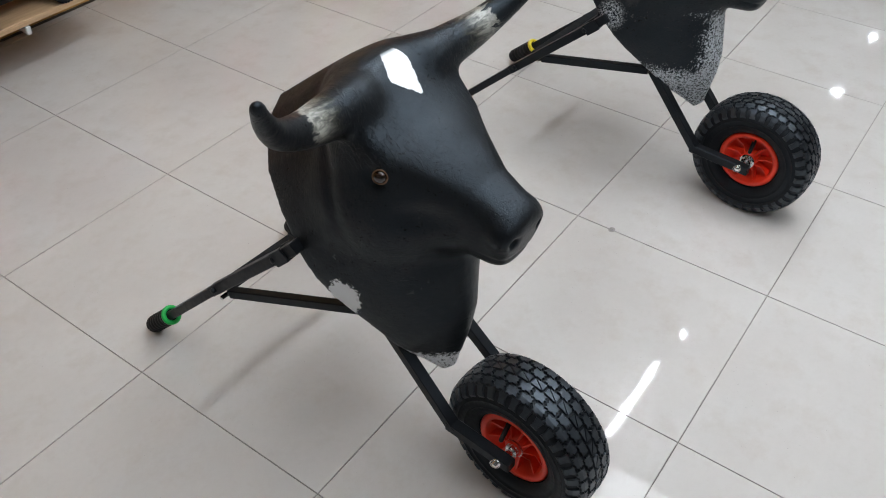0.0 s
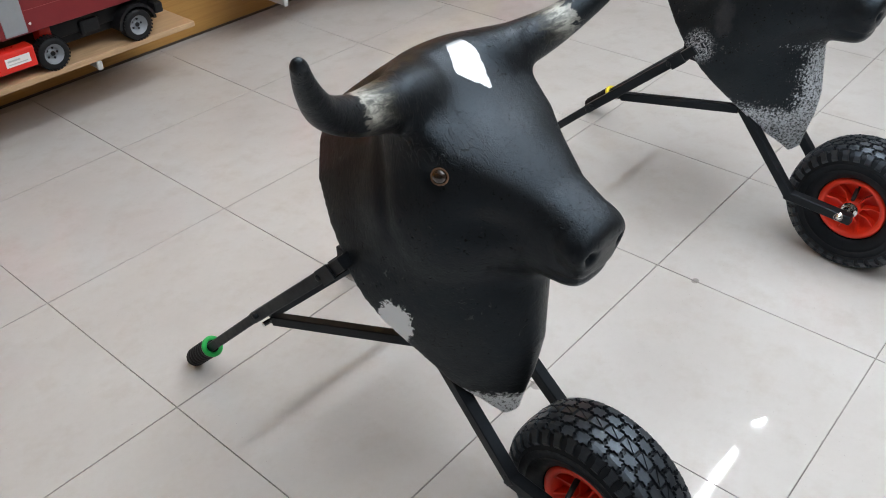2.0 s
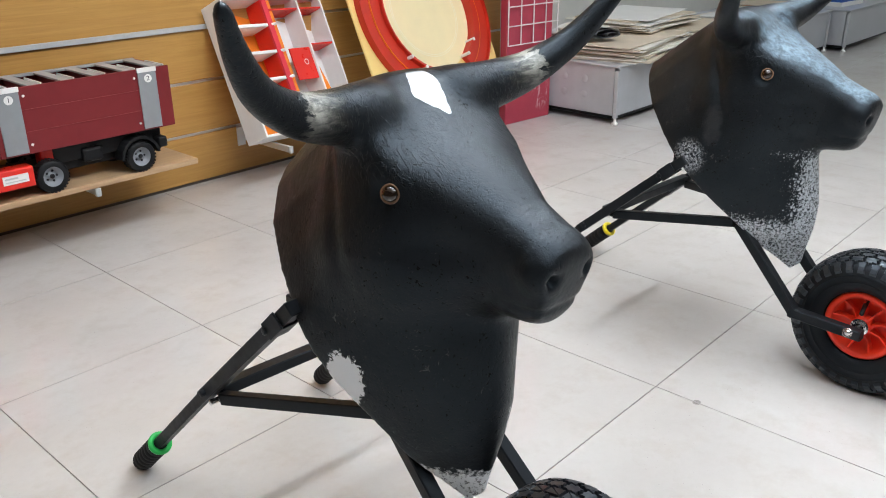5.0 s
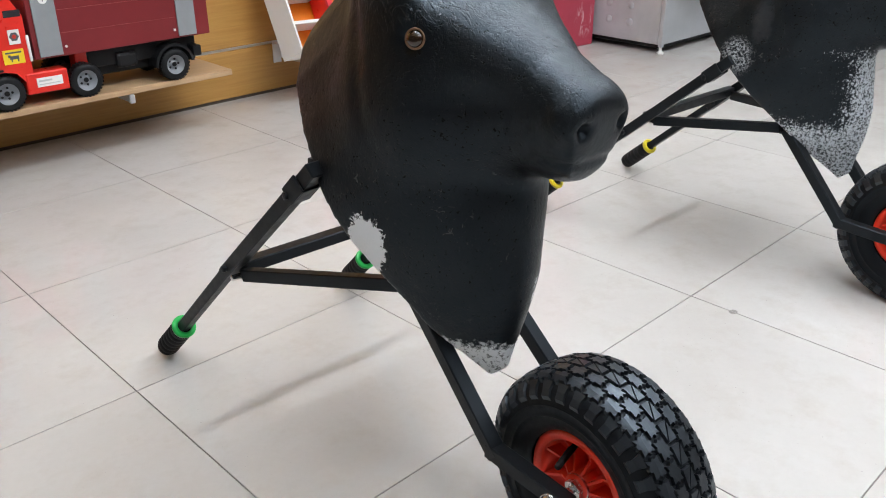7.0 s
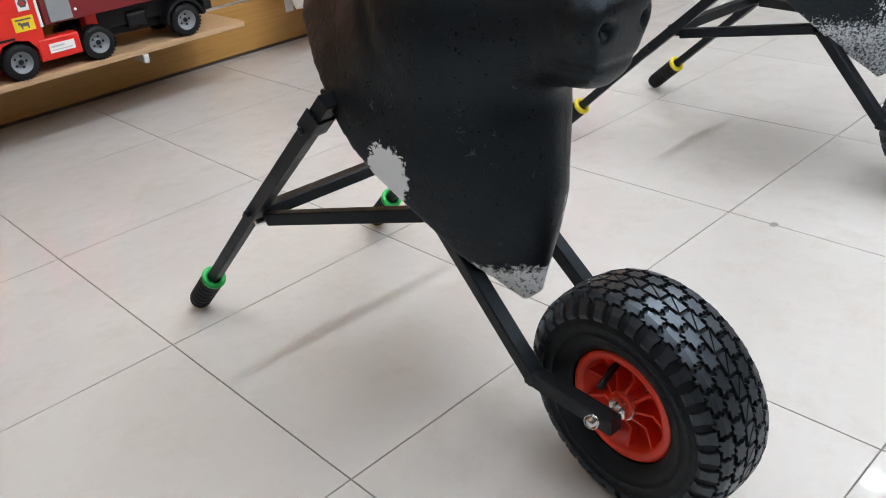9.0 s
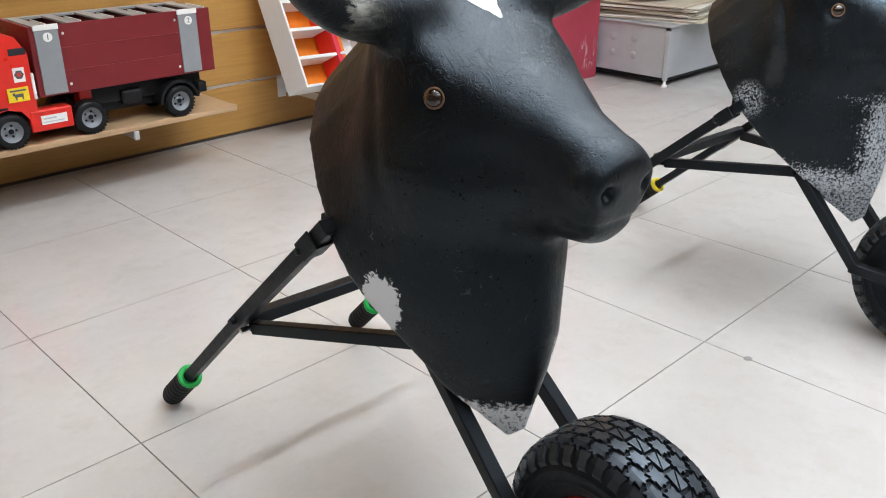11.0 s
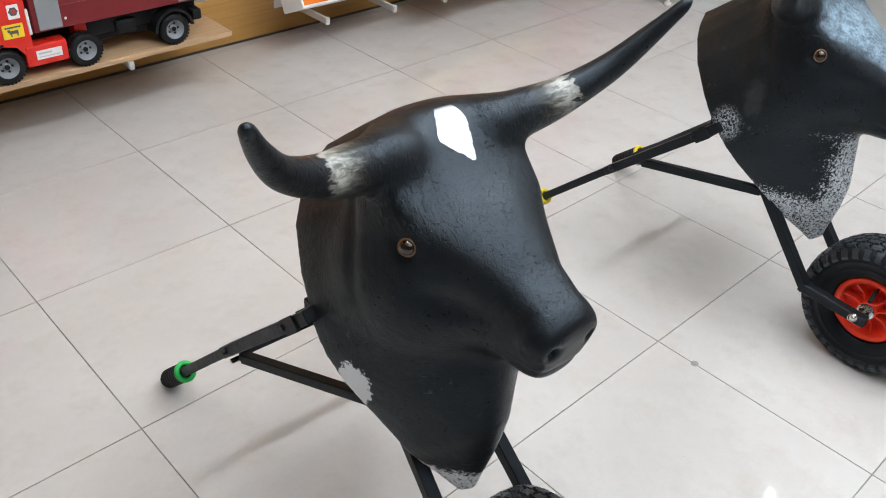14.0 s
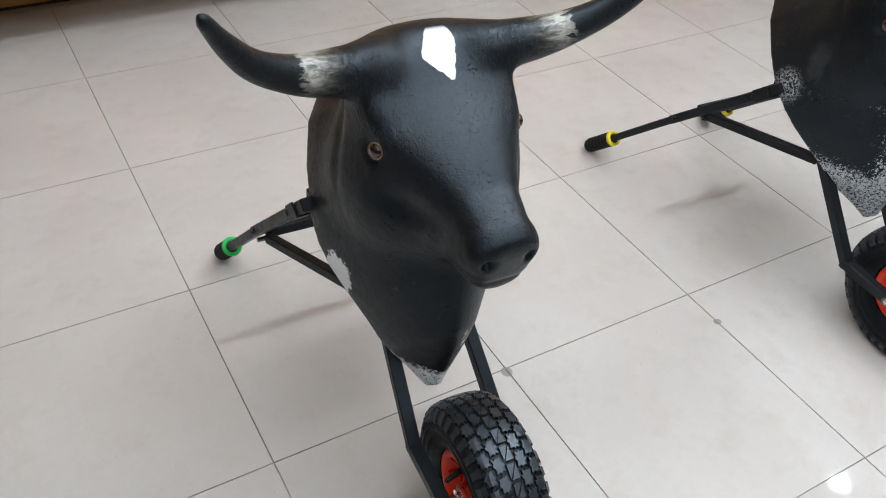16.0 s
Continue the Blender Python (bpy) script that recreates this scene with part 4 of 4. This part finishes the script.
def surface(field, lo, hi, h):
    """Surface nets over half a grid, mirrored in x."""
    nx, ny, nz = (int(round((b - a) / h)) + 1 for a, b in zip((0, lo[1], lo[2]), hi))
    gx, gy, gz = h * np.arange(nx), lo[1] + h * np.arange(ny), lo[2] + h * np.arange(nz)
    half = field(gx[:, None, None], gy[None, :, None], gz[None, None, :])
    F = np.concatenate([half[:0:-1], half])
    X = np.concatenate([-gx[:0:-1], gx])
    S = F < 0
    cells = np.zeros([n - 1 for n in F.shape], int)
    total, count = np.zeros(cells.shape + (3,)), np.zeros(cells.shape)
    corner = lambda A, i, j, k: A[i:A.shape[0] - 1 + i, j:A.shape[1] - 1 + j, k:A.shape[2] - 1 + k]
    for axis in range(3):
        for u in (0, 1):
            for w in (0, 1):
                o = [u, w]
                o.insert(axis, 0)
                o2 = list(o)
                o2[axis] = 1
                a, b = corner(F, *o), corner(F, *o2)
                cross = (a < 0) != (b < 0)
                t = np.where(cross, a / np.where(cross, a - b, 1), 0)
                for ax in range(3):
                    total[..., ax] += np.where(cross, t if ax == axis else o[ax], 0)
                count += cross
    on = count > 0
    ids = -np.ones(cells.shape, int)
    ids[on] = np.arange(on.sum())
    idx = np.argwhere(on)
    co = total[on] / count[on][:, None] + idx
    co = np.stack([X[0] + h * co[:, 0], lo[1] + h * co[:, 1], lo[2] + h * co[:, 2]], 1)
    quads = []
    for axis in range(3):
        a = np.moveaxis(S, axis, 0)
        I = np.moveaxis(ids, axis, 0)
        c = a[:-1] != a[1:]
        c = c[:, 1:-1, 1:-1]
        q = np.stack([I[:, :-1, :-1], I[:, 1:, :-1], I[:, 1:, 1:], I[:, :-1, 1:]], -1)[c]
        inside = a[:-1, 1:-1, 1:-1][c]
        flip = ~inside if axis != 1 else inside
        q[flip] = q[flip][:, ::-1]
        quads.append(q)
    return co, np.concatenate(quads)


HEAD_CO, HEAD_Q = surface(lambda x, v, n: head_field(x, -0.067 + 0.648 * v - 0.762 * n, 0.28 + 0.762 * v + 0.648 * n), (-0.42, -0.045, -0.0115), (0.42, 0.73, 0.56), 0.0046)
CUT = HEAD_CO[:, 2].copy()
HEAD_CO = np.stack([HEAD_CO[:, 0], -0.067 + 0.648 * HEAD_CO[:, 1] - 0.762 * HEAD_CO[:, 2], 0.28 + 0.762 * HEAD_CO[:, 1] + 0.648 * HEAD_CO[:, 2]], 1)
# soften the grid's steps
PAIRS = np.concatenate([HEAD_Q[:, [i, (i + 1) % 4]] for i in range(4)])
for _ in range(3):
    around, links = np.zeros_like(HEAD_CO), np.zeros(len(HEAD_CO))
    for u, w in ((0, 1), (1, 0)):
        np.add.at(around, PAIRS[:, u], HEAD_CO[PAIRS[:, w]])
        np.add.at(links, PAIRS[:, u], 1)
    HEAD_CO = 0.5 * HEAD_CO + 0.5 * around / links[:, None]
# the face is modelled a little lopsided
EDGE = np.clip((HEAD_CO[:, 2] - 0.62) / 0.08, 0, 1) * np.clip((0.17 - HEAD_CO[:, 1]) / 0.06, 0, 1) * np.clip((0.22 - np.abs(HEAD_CO[:, 0])) / 0.07, 0, 1)
HEAD_CO[:, 0] -= np.where(HEAD_CO[:, 0] > 0, 0.0055, 0.006) * EDGE * np.clip(np.abs(HEAD_CO[:, 0]) / 0.09, 0, 1)
# the chest hangs a little to one side
LOW = np.clip((0.60 - HEAD_CO[:, 2]) / 0.31, 0, 1)
HEAD_CO2 = HEAD_CO.copy()
HEAD_CO[:, 0] -= 0.033 * LOW
HEAD_CO[:, 1:] -= 0.010 * np.clip(1 - CUT / 0.12, 0, 1)[:, None] * np.array((-0.762, 0.648))
# the other head has a deeper neck and hangs straighter
HEAD_CO2 += LOW[:, None] * np.array((0.004, -0.014, 0.010))
HEAD_CO2[:, 1:] -= 0.011 * np.clip(1 - CUT / 0.12, 0, 1)[:, None] * np.array((-0.762, 0.648))


def head_mesh(material, co):
    """The head and horns as one mesh."""
    me = bpy.data.meshes.new("sculpted_head")
    me.from_pydata(co.tolist(), [], [tuple(int(i) for i in q) for q in HEAD_Q])
    me.materials.append(material)
    me.polygons.foreach_set("use_smooth", [True] * len(me.polygons))
    return me


def glass_eyes(head):
    for s in (-1, 1):
        out = 0.1215 if s > 0 else 0.1315
        m = frame_to((s * out, 0.0, 0.801), (s * out + s * 0.84, -0.50, 0.801 + 0.20))
        eye = part("glass_eye", lathe(bmesh.new(), [(0.0128, 0.0), (0.0124, 0.006), (0.010, 0.0105), (0.006, 0.0128), (0, 0.0135)], m, 24), M_eye, head, "brown glass eye", True)
        prof = [(0.0132 + 0.0017 * math.cos(t), 0.0065 + 0.0017 * math.sin(t)) for t in np.linspace(0, 2 * math.pi, 9)[:-1]]
        part("eye_rim", lathe(bmesh.new(), prof, m, 28, closed=True), M_eye_ring, eye, "copper-brown rim", True)


AXLE_Y = -0.276


def tyre_profile():
    """Half-width against radius of the tyre, from bead to crown to bead."""
    side = [(0.090, 0.050), (0.096, 0.058), (0.110, 0.064), (0.117, 0.0652), (0.1185, 0.0678), (0.120, 0.0656), (0.134, 0.0665), (0.1355, 0.0685), (0.137, 0.0660), (0.150, 0.064), (0.162, 0.056), (0.170, 0.043), (0.1735, 0.022)]
    return [(r, -w) for r, w in side] + [(0.1753, 0.0)] + [(r, w) for r, w in reversed(side)]


def crown(w):
    """Radius of the carcass at half-width w."""
    return float(np.interp(abs(w), [0, 0.022, 0.043, 0.056, 0.0645], [0.1753, 0.1743, 0.171, 0.163, 0.146]))


def tread_block(bm, t, w, half_t, half_w, height, turn, shape):
    """One raised rubber block, its outline given in the tyre's unrolled skin."""
    ct, st = math.cos(turn), math.sin(turn)
    lo, hi = [], []
    for u, v in shape:
        du, dv = u * half_t, v * half_w
        du, dv = du * ct - dv * st, du * st + dv * ct
        for ring_v, lift, shrink in ((lo, -0.003, 1.06), (hi, height, 0.92)):
            ww = w + dv * shrink
            rr = crown(ww) + lift
            tt = t + du * shrink / 0.186
            ring_v.append(bm.verts.new((ww * (1 + (0.05 if lift > 0 else 0)), rr * math.cos(tt), rr * math.sin(tt))))
    n = len(shape)
    bm.faces.new(hi)
    for k in range(n):
        bm.faces.new((lo[k], lo[(k + 1) % n], hi[(k + 1) % n], hi[k]))


STAR = [(-1, -0.95), (-0.42, -0.74), (-0.30, -1.06), (0.10, -1.06), (0.18, -0.76), (1, -0.95), (0.82, -0.2), (1.12, 0.0), (0.84, 0.3), (1, 0.95), (0.42, 0.74), (0.30, 1.06), (-0.10, 1.06), (-0.18, 0.76), (-1, 0.95), (-0.84, 0.2), (-1.10, 0.0), (-0.82, -0.3)]
HALF_A = [(-1, -0.9), (0.86, -0.9), (-1, 0.74)]
HALF_B = [(1, 0.9), (-0.86, 0.9), (1, -0.74)]
SHOULDER = [(-1, -1), (1, -1), (0.75, 0.2), (0.9, 1), (-0.9, 1), (-0.75, 0.2)]


def build_cart(m, head_material_, ring_material, label, spin=0.0, drop=Vector((0, 0, 0)), shift=0.0, head_pose=Matrix(), reach=0.0, toe=0.0, side=-0.010, axle_z=0.183, size=1.024):
    ay = AXLE_Y + reach
    cart = thing("bull_training_cart", m, label, "training cart", "bull training carts")
    head = new("sculpted_head", head_mesh(head_material_, HEAD_CO if head_material_ is M_head else HEAD_CO2))
    head.parent = cart
    glass_eyes(head)
    head.matrix_basis = head_pose
    # wheel
    axle = Matrix.Translation((side, ay, axle_z))
    turned = axle @ Matrix.Rotation(radians(toe), 4, "Z") @ Matrix.Rotation(radians(spin), 4, "X")
    spun = turned @ Matrix.Diagonal((0.97, size, size, 1))
    dished = turned @ Matrix.Diagonal((0.80, 0.985, 0.985, 1))
    to_x = Matrix.Rotation(radians(90), 4, "Y")
    wheel = new("wheel")
    wheel.parent, wheel.empty_display_size = cart, 0.05
    bm = lathe(bmesh.new(), tyre_profile(), spun @ to_x, 72)
    bmesh.ops.recalc_face_normals(bm, faces=bm.faces)
    tyre = part("tyre", bm, M_rubber, wheel, "black rubber tyre", True)
    bm = bmesh.new()
    count = 34
    for k in range(count):
        t = 2 * math.pi * k / count
        step = 2 * math.pi / count
        for row, w in enumerate((-0.0425, -0.0212, 0.0, 0.0212, 0.0425)):
            tt = t + (row % 2) * step / 2
            for shape in (HALF_A, HALF_B) if row == 2 else (STAR,):
                tread_block(bm, tt, w, 0.0150, 0.0097, 0.0052, 0.10 if row < 2 else -0.10 if row > 2 else 0.0, shape)
        for s in (-1, 1):
            tread_block(bm, t + 0.5 * step, s * 0.0585, 0.0115, 0.0068, 0.0040, 0.0, [(u, v * s) for u, v in SHOULDER] if s > 0 else [(u, v * s) for u, v in reversed(SHOULDER)])
    for v in bm.verts:
        v.co = spun @ v.co
        v.co.z = max(v.co.z, 0.0005)
    bmesh.ops.recalc_face_normals(bm, faces=bm.faces)
    part("tread", bm, M_tread, wheel, "raised block tread")
    rim = part("rim", lathe(bmesh.new(), [(0.020, -0.020), (0.024, -0.020), (0.026, -0.012), (0.050, -0.016), (0.070, -0.020), (0.074, -0.054), (0.077, -0.061), (0.088, -0.061), (0.0915, -0.056), (0.090, -0.046),
                                          (0.090, 0.046), (0.0915, 0.056), (0.088, 0.061), (0.077, 0.061), (0.074, 0.054), (0.070, 0.020), (0.050, 0.016), (0.026, 0.012), (0.024, 0.020), (0.020, 0.020)], dished @ to_x, 64), M_red_rim, wheel, "red plastic rim", True)
    for k in range(9):
        for s in (-1, 1):
            bm = bmesh.new()
            prof = [(0.023, 0.010), (0.0725, 0.012), (0.0735, 0.052), (0.046, 0.038), (0.023, 0.052)]
            rows = [[bm.verts.new((s * w, q, r)) for r, w in prof] for q in (-0.0022, 0.0022)]
            bm.faces.new(rows[0]), bm.faces.new(list(reversed(rows[1])))
            for i in range(len(prof)):
                j = (i + 1) % len(prof)
                bm.faces.new((rows[0][i], rows[1][i], rows[1][j], rows[0][j]))
            bmesh.ops.recalc_face_normals(bm, faces=bm.faces)
            for v in bm.verts:
                v.co = dished @ Matrix.Rotation(2 * math.pi * (k + 0.3) / 9, 4, "X") @ v.co
            part("rib", bm, M_red_rim, rim)
    part("hub", lathe(bmesh.new(), [(0.012, -0.060), (0.021, -0.060), (0.024, -0.030), (0.024, 0.030), (0.021, 0.060), (0.012, 0.060)], dished @ to_x, 32), M_red_rim, rim, smooth=True)
    va = spun @ Vector((-0.012, 0.030, 0.052))
    vb = spun @ Vector((-0.076, 0.014, 0.042))
    part("valve", rod(bmesh.new(), va, vb, 0.0062, 0.0052, cap=0.004), M_black, wheel, "black rubber valve", True)
    bm = rod(bmesh.new(), (-0.112, ay, axle_z), (0.092, ay, axle_z), 0.008)
    lathe(bm, [(0, 0.0), (0.016, 0.0), (0.016, 0.011), (0, 0.011)], Matrix.Translation((-0.076, ay, axle_z)) @ to_x, 6)
    lathe(bm, [(0, 0.0), (0.022, 0.0), (0.022, 0.003), (0, 0.003)], Matrix.Translation((-0.065, ay, axle_z)) @ to_x, 24)
    lathe(bm, [(0, 0.0), (0.016, 0.0), (0.016, 0.011), (0, 0.011)], Matrix.Translation((0.052, ay, axle_z)) @ to_x, 6)
    part("axle", bm, M_chrome, cart, "zinc-plated axle with nuts")
    # frame
    for s in (-1, 1):
        top, elbow, tip = Vector((s * (0.080 + shift * 0.2) - 0.006, 0.085 - shift * 0.85, 0.384)), Vector((s * 0.094 - 0.010, -0.143, 0.187)), Vector((s * 0.094 - 0.011, -0.298 + reach, 0.182))
        part("fork_arm", bar(bmesh.new(), top, elbow + (elbow - top).normalized() * 0.010, 0.026, 0.026), M_steel, cart)
        end = part("fork_end", bar(bmesh.new(), elbow + Vector((0, 0.012, 0)), tip, 0.026, 0.026), M_steel, cart)
        # a flat black square stands for the dark inside of the tube
        part("tube_mouth", boxes(((tip.x - 0.0115, tip.y - 0.0008, tip.z - 0.0115), (tip.x + 0.0115, tip.y + 0.001, tip.z + 0.0115))), M_black, end)
        bm = lathe(bmesh.new(), [(0, 0.012), (0.007, 0.0115), (0.0075, 0.003), (0.0095, 0.003), (0.0095, 0.0)], Matrix.Translation((s * 0.107 - 0.011, ay + 0.005, axle_z + 0.006)) @ Matrix.Rotation(radians(s * 90), 4, "Y"), 18)
        lathe(bm, [(0.0105 + 0.0010 * math.cos(t), 0.006 + 0.0010 * math.sin(t)) for t in np.linspace(0, 2 * math.pi, 7)[:-1]], Matrix.Translation((s * 0.107 - 0.011, ay + 0.008, axle_z + 0.003)) @ Matrix.Rotation(radians(s * 80), 4, "Y") @ Matrix.Rotation(0.3, 4, "X"), 20, closed=True)
        part("lock_pin", bm, M_chrome, cart, "zinc bolt with a wire lock pin", True)
        hinge, mid, low, foot = Vector((s * 0.200, 0.222, 0.538)) + drop, Vector((s * 0.224, 0.445, 0.325)) + drop * 0.5, Vector((s * 0.250 - (0.012 if s > 0 else 0), 0.665 + (0.012 if s > 0 else 0), 0.105)), Vector((s * 0.262 - (0.012 if s > 0 else 0), 0.757 + (0.012 if s > 0 else 0), 0.022))
        along = (low - hinge).normalized()
        handle = part("handle", bar(bmesh.new(), hinge, mid + along * 0.03, 0.028, 0.025), M_steel, cart, "black steel tube handle")
        part("inner_tube", bar(bmesh.new(), mid, low + along * 0.02, 0.024, 0.022), M_steel, handle)
        grip_m = frame_to(low - along * 0.005, low + along)
        g = (foot - low).length + 0.01
        prof = [(0.0125, 0.0), (0.0235, 0.002)]
        for k in range(6):
            h = 0.012 + (g - 0.03) * k / 6
            prof += [(0.0240, h), (0.0240, h + (g - 0.03) / 6 - 0.005), (0.0226, h + (g - 0.03) / 6 - 0.0035), (0.0226, h + (g - 0.03) / 6 - 0.0015)]
        prof += [(0.0240, g - 0.016), (0.0215, g - 0.005), (0.012, g), (0, g + 0.001)]
        grip = part("grip", lathe(bmesh.new(), prof, grip_m, 28), M_foam, handle, "black foam grip", True)
        part("grip_ring", lathe(bmesh.new(), [(0.0150, -0.002), (0.0245, -0.002), (0.0262, 0.003), (0.0245, 0.009), (0.0150, 0.009)], grip_m, 32, closed=True), ring_material, grip, "", True)
        bm = bmesh.new()
        hm = frame_to(hinge - along * 0.046, hinge + along)
        box(bm, (-0.016, -0.017, 0.018), (0.016, -0.0135, 0.060), 0.001, hm)
        for q in (-0.0195, 0.0155):
            box(bm, (q, -0.017, 0.014), (q + 0.004, 0.015, 0.060), 0.001, hm)
        box(bm, (-0.0145, -0.013, -0.022), (0.0145, 0.013, 0.030), 0.002, hm)
        bracket = part("hinge_bracket", bm, M_steel, cart)
        part("hinge_plate", boxes(((s * 0.150 - 0.035, 0.175 + drop.y, 0.555 + drop.z), (s * 0.150 + 0.035, 0.215 + drop.y, 0.590 + drop.z)), bevel=0.002), M_steel, cart)
        for c in (hinge + along * 0.012, mid):
            part("bolt", rod(bmesh.new(), c - Vector((s * 0.020, 0, 0)), c + Vector((s * 0.022, 0, 0)), 0.007, steps=10, cap=0.002), M_steel, bracket)
        stay_a, stay_b = Vector((s * (0.212 - shift * 0.3), 0.425 - shift, 0.311 + shift * 0.75)), Vector((s * (0.092 + shift * 0.2) - 0.008, 0.095 - shift * 0.85, 0.376 - s * 0.007 + shift * 0.1))
        part("stay", bar(bmesh.new(), stay_a, stay_b, 0.020, 0.024), M_steel, cart)
        part("stay_bolt", rod(bmesh.new(), stay_a - Vector((s * 0.004, 0, 0)), stay_a + Vector((s * 0.026, 0, 0)), 0.006, steps=10, cap=0.002), M_chrome, cart)
    part("crossbar", bar(bmesh.new(), (-0.215, 0.438 - shift, 0.322 + shift * 0.75), (0.215, 0.438 - shift, 0.322 + shift * 0.75), 0.028, 0.024), M_steel, cart)
    part("neck_bar", bar(bmesh.new(), (-0.100, 0.102 - shift * 0.85, 0.382), (0.084, 0.102 - shift * 0.85, 0.382), 0.026, 0.026), M_steel, cart)
    return cart


build_cart(pose(0.3315, -0.080, 0, 0, 0, -3.7), M_head, M_green, "black bull training cart with a white forehead mark and green-ringed grips", toe=-1.8, side=-0.019, axle_z=0.179, size=1.010)
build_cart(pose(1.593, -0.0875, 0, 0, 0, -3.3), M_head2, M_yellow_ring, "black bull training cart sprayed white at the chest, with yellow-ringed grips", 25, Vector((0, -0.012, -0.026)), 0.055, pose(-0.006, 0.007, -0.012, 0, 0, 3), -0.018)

# ---- floor tiles ----
J = 0.0011
bm = bmesh.new()
s = 0.60
v = [[bm.verts.new((x, y, z)) for x, y in ((e, e), (s - e, e), (s - e, s - e), (e, s - e))] for e, z in ((J, -0.006), (J, -0.0008), (J + 0.0008, 0.0))]
bm.faces.new(v[2])
for a, b in zip(v[:-1], v[1:]):
    for k in range(4):
        bm.faces.new((a[k], a[(k + 1) % 4], b[(k + 1) % 4], b[k])).material_index = 1
tile_mesh = mesh_of(bm, "tile", [M_tile, M_tile_edge])
for i in range(-5, 16):
    for j in range(-7, 5):
        t = new("tile", tile_mesh)
        t.parent = floor
        t.location = (i * s, j * s, 0)
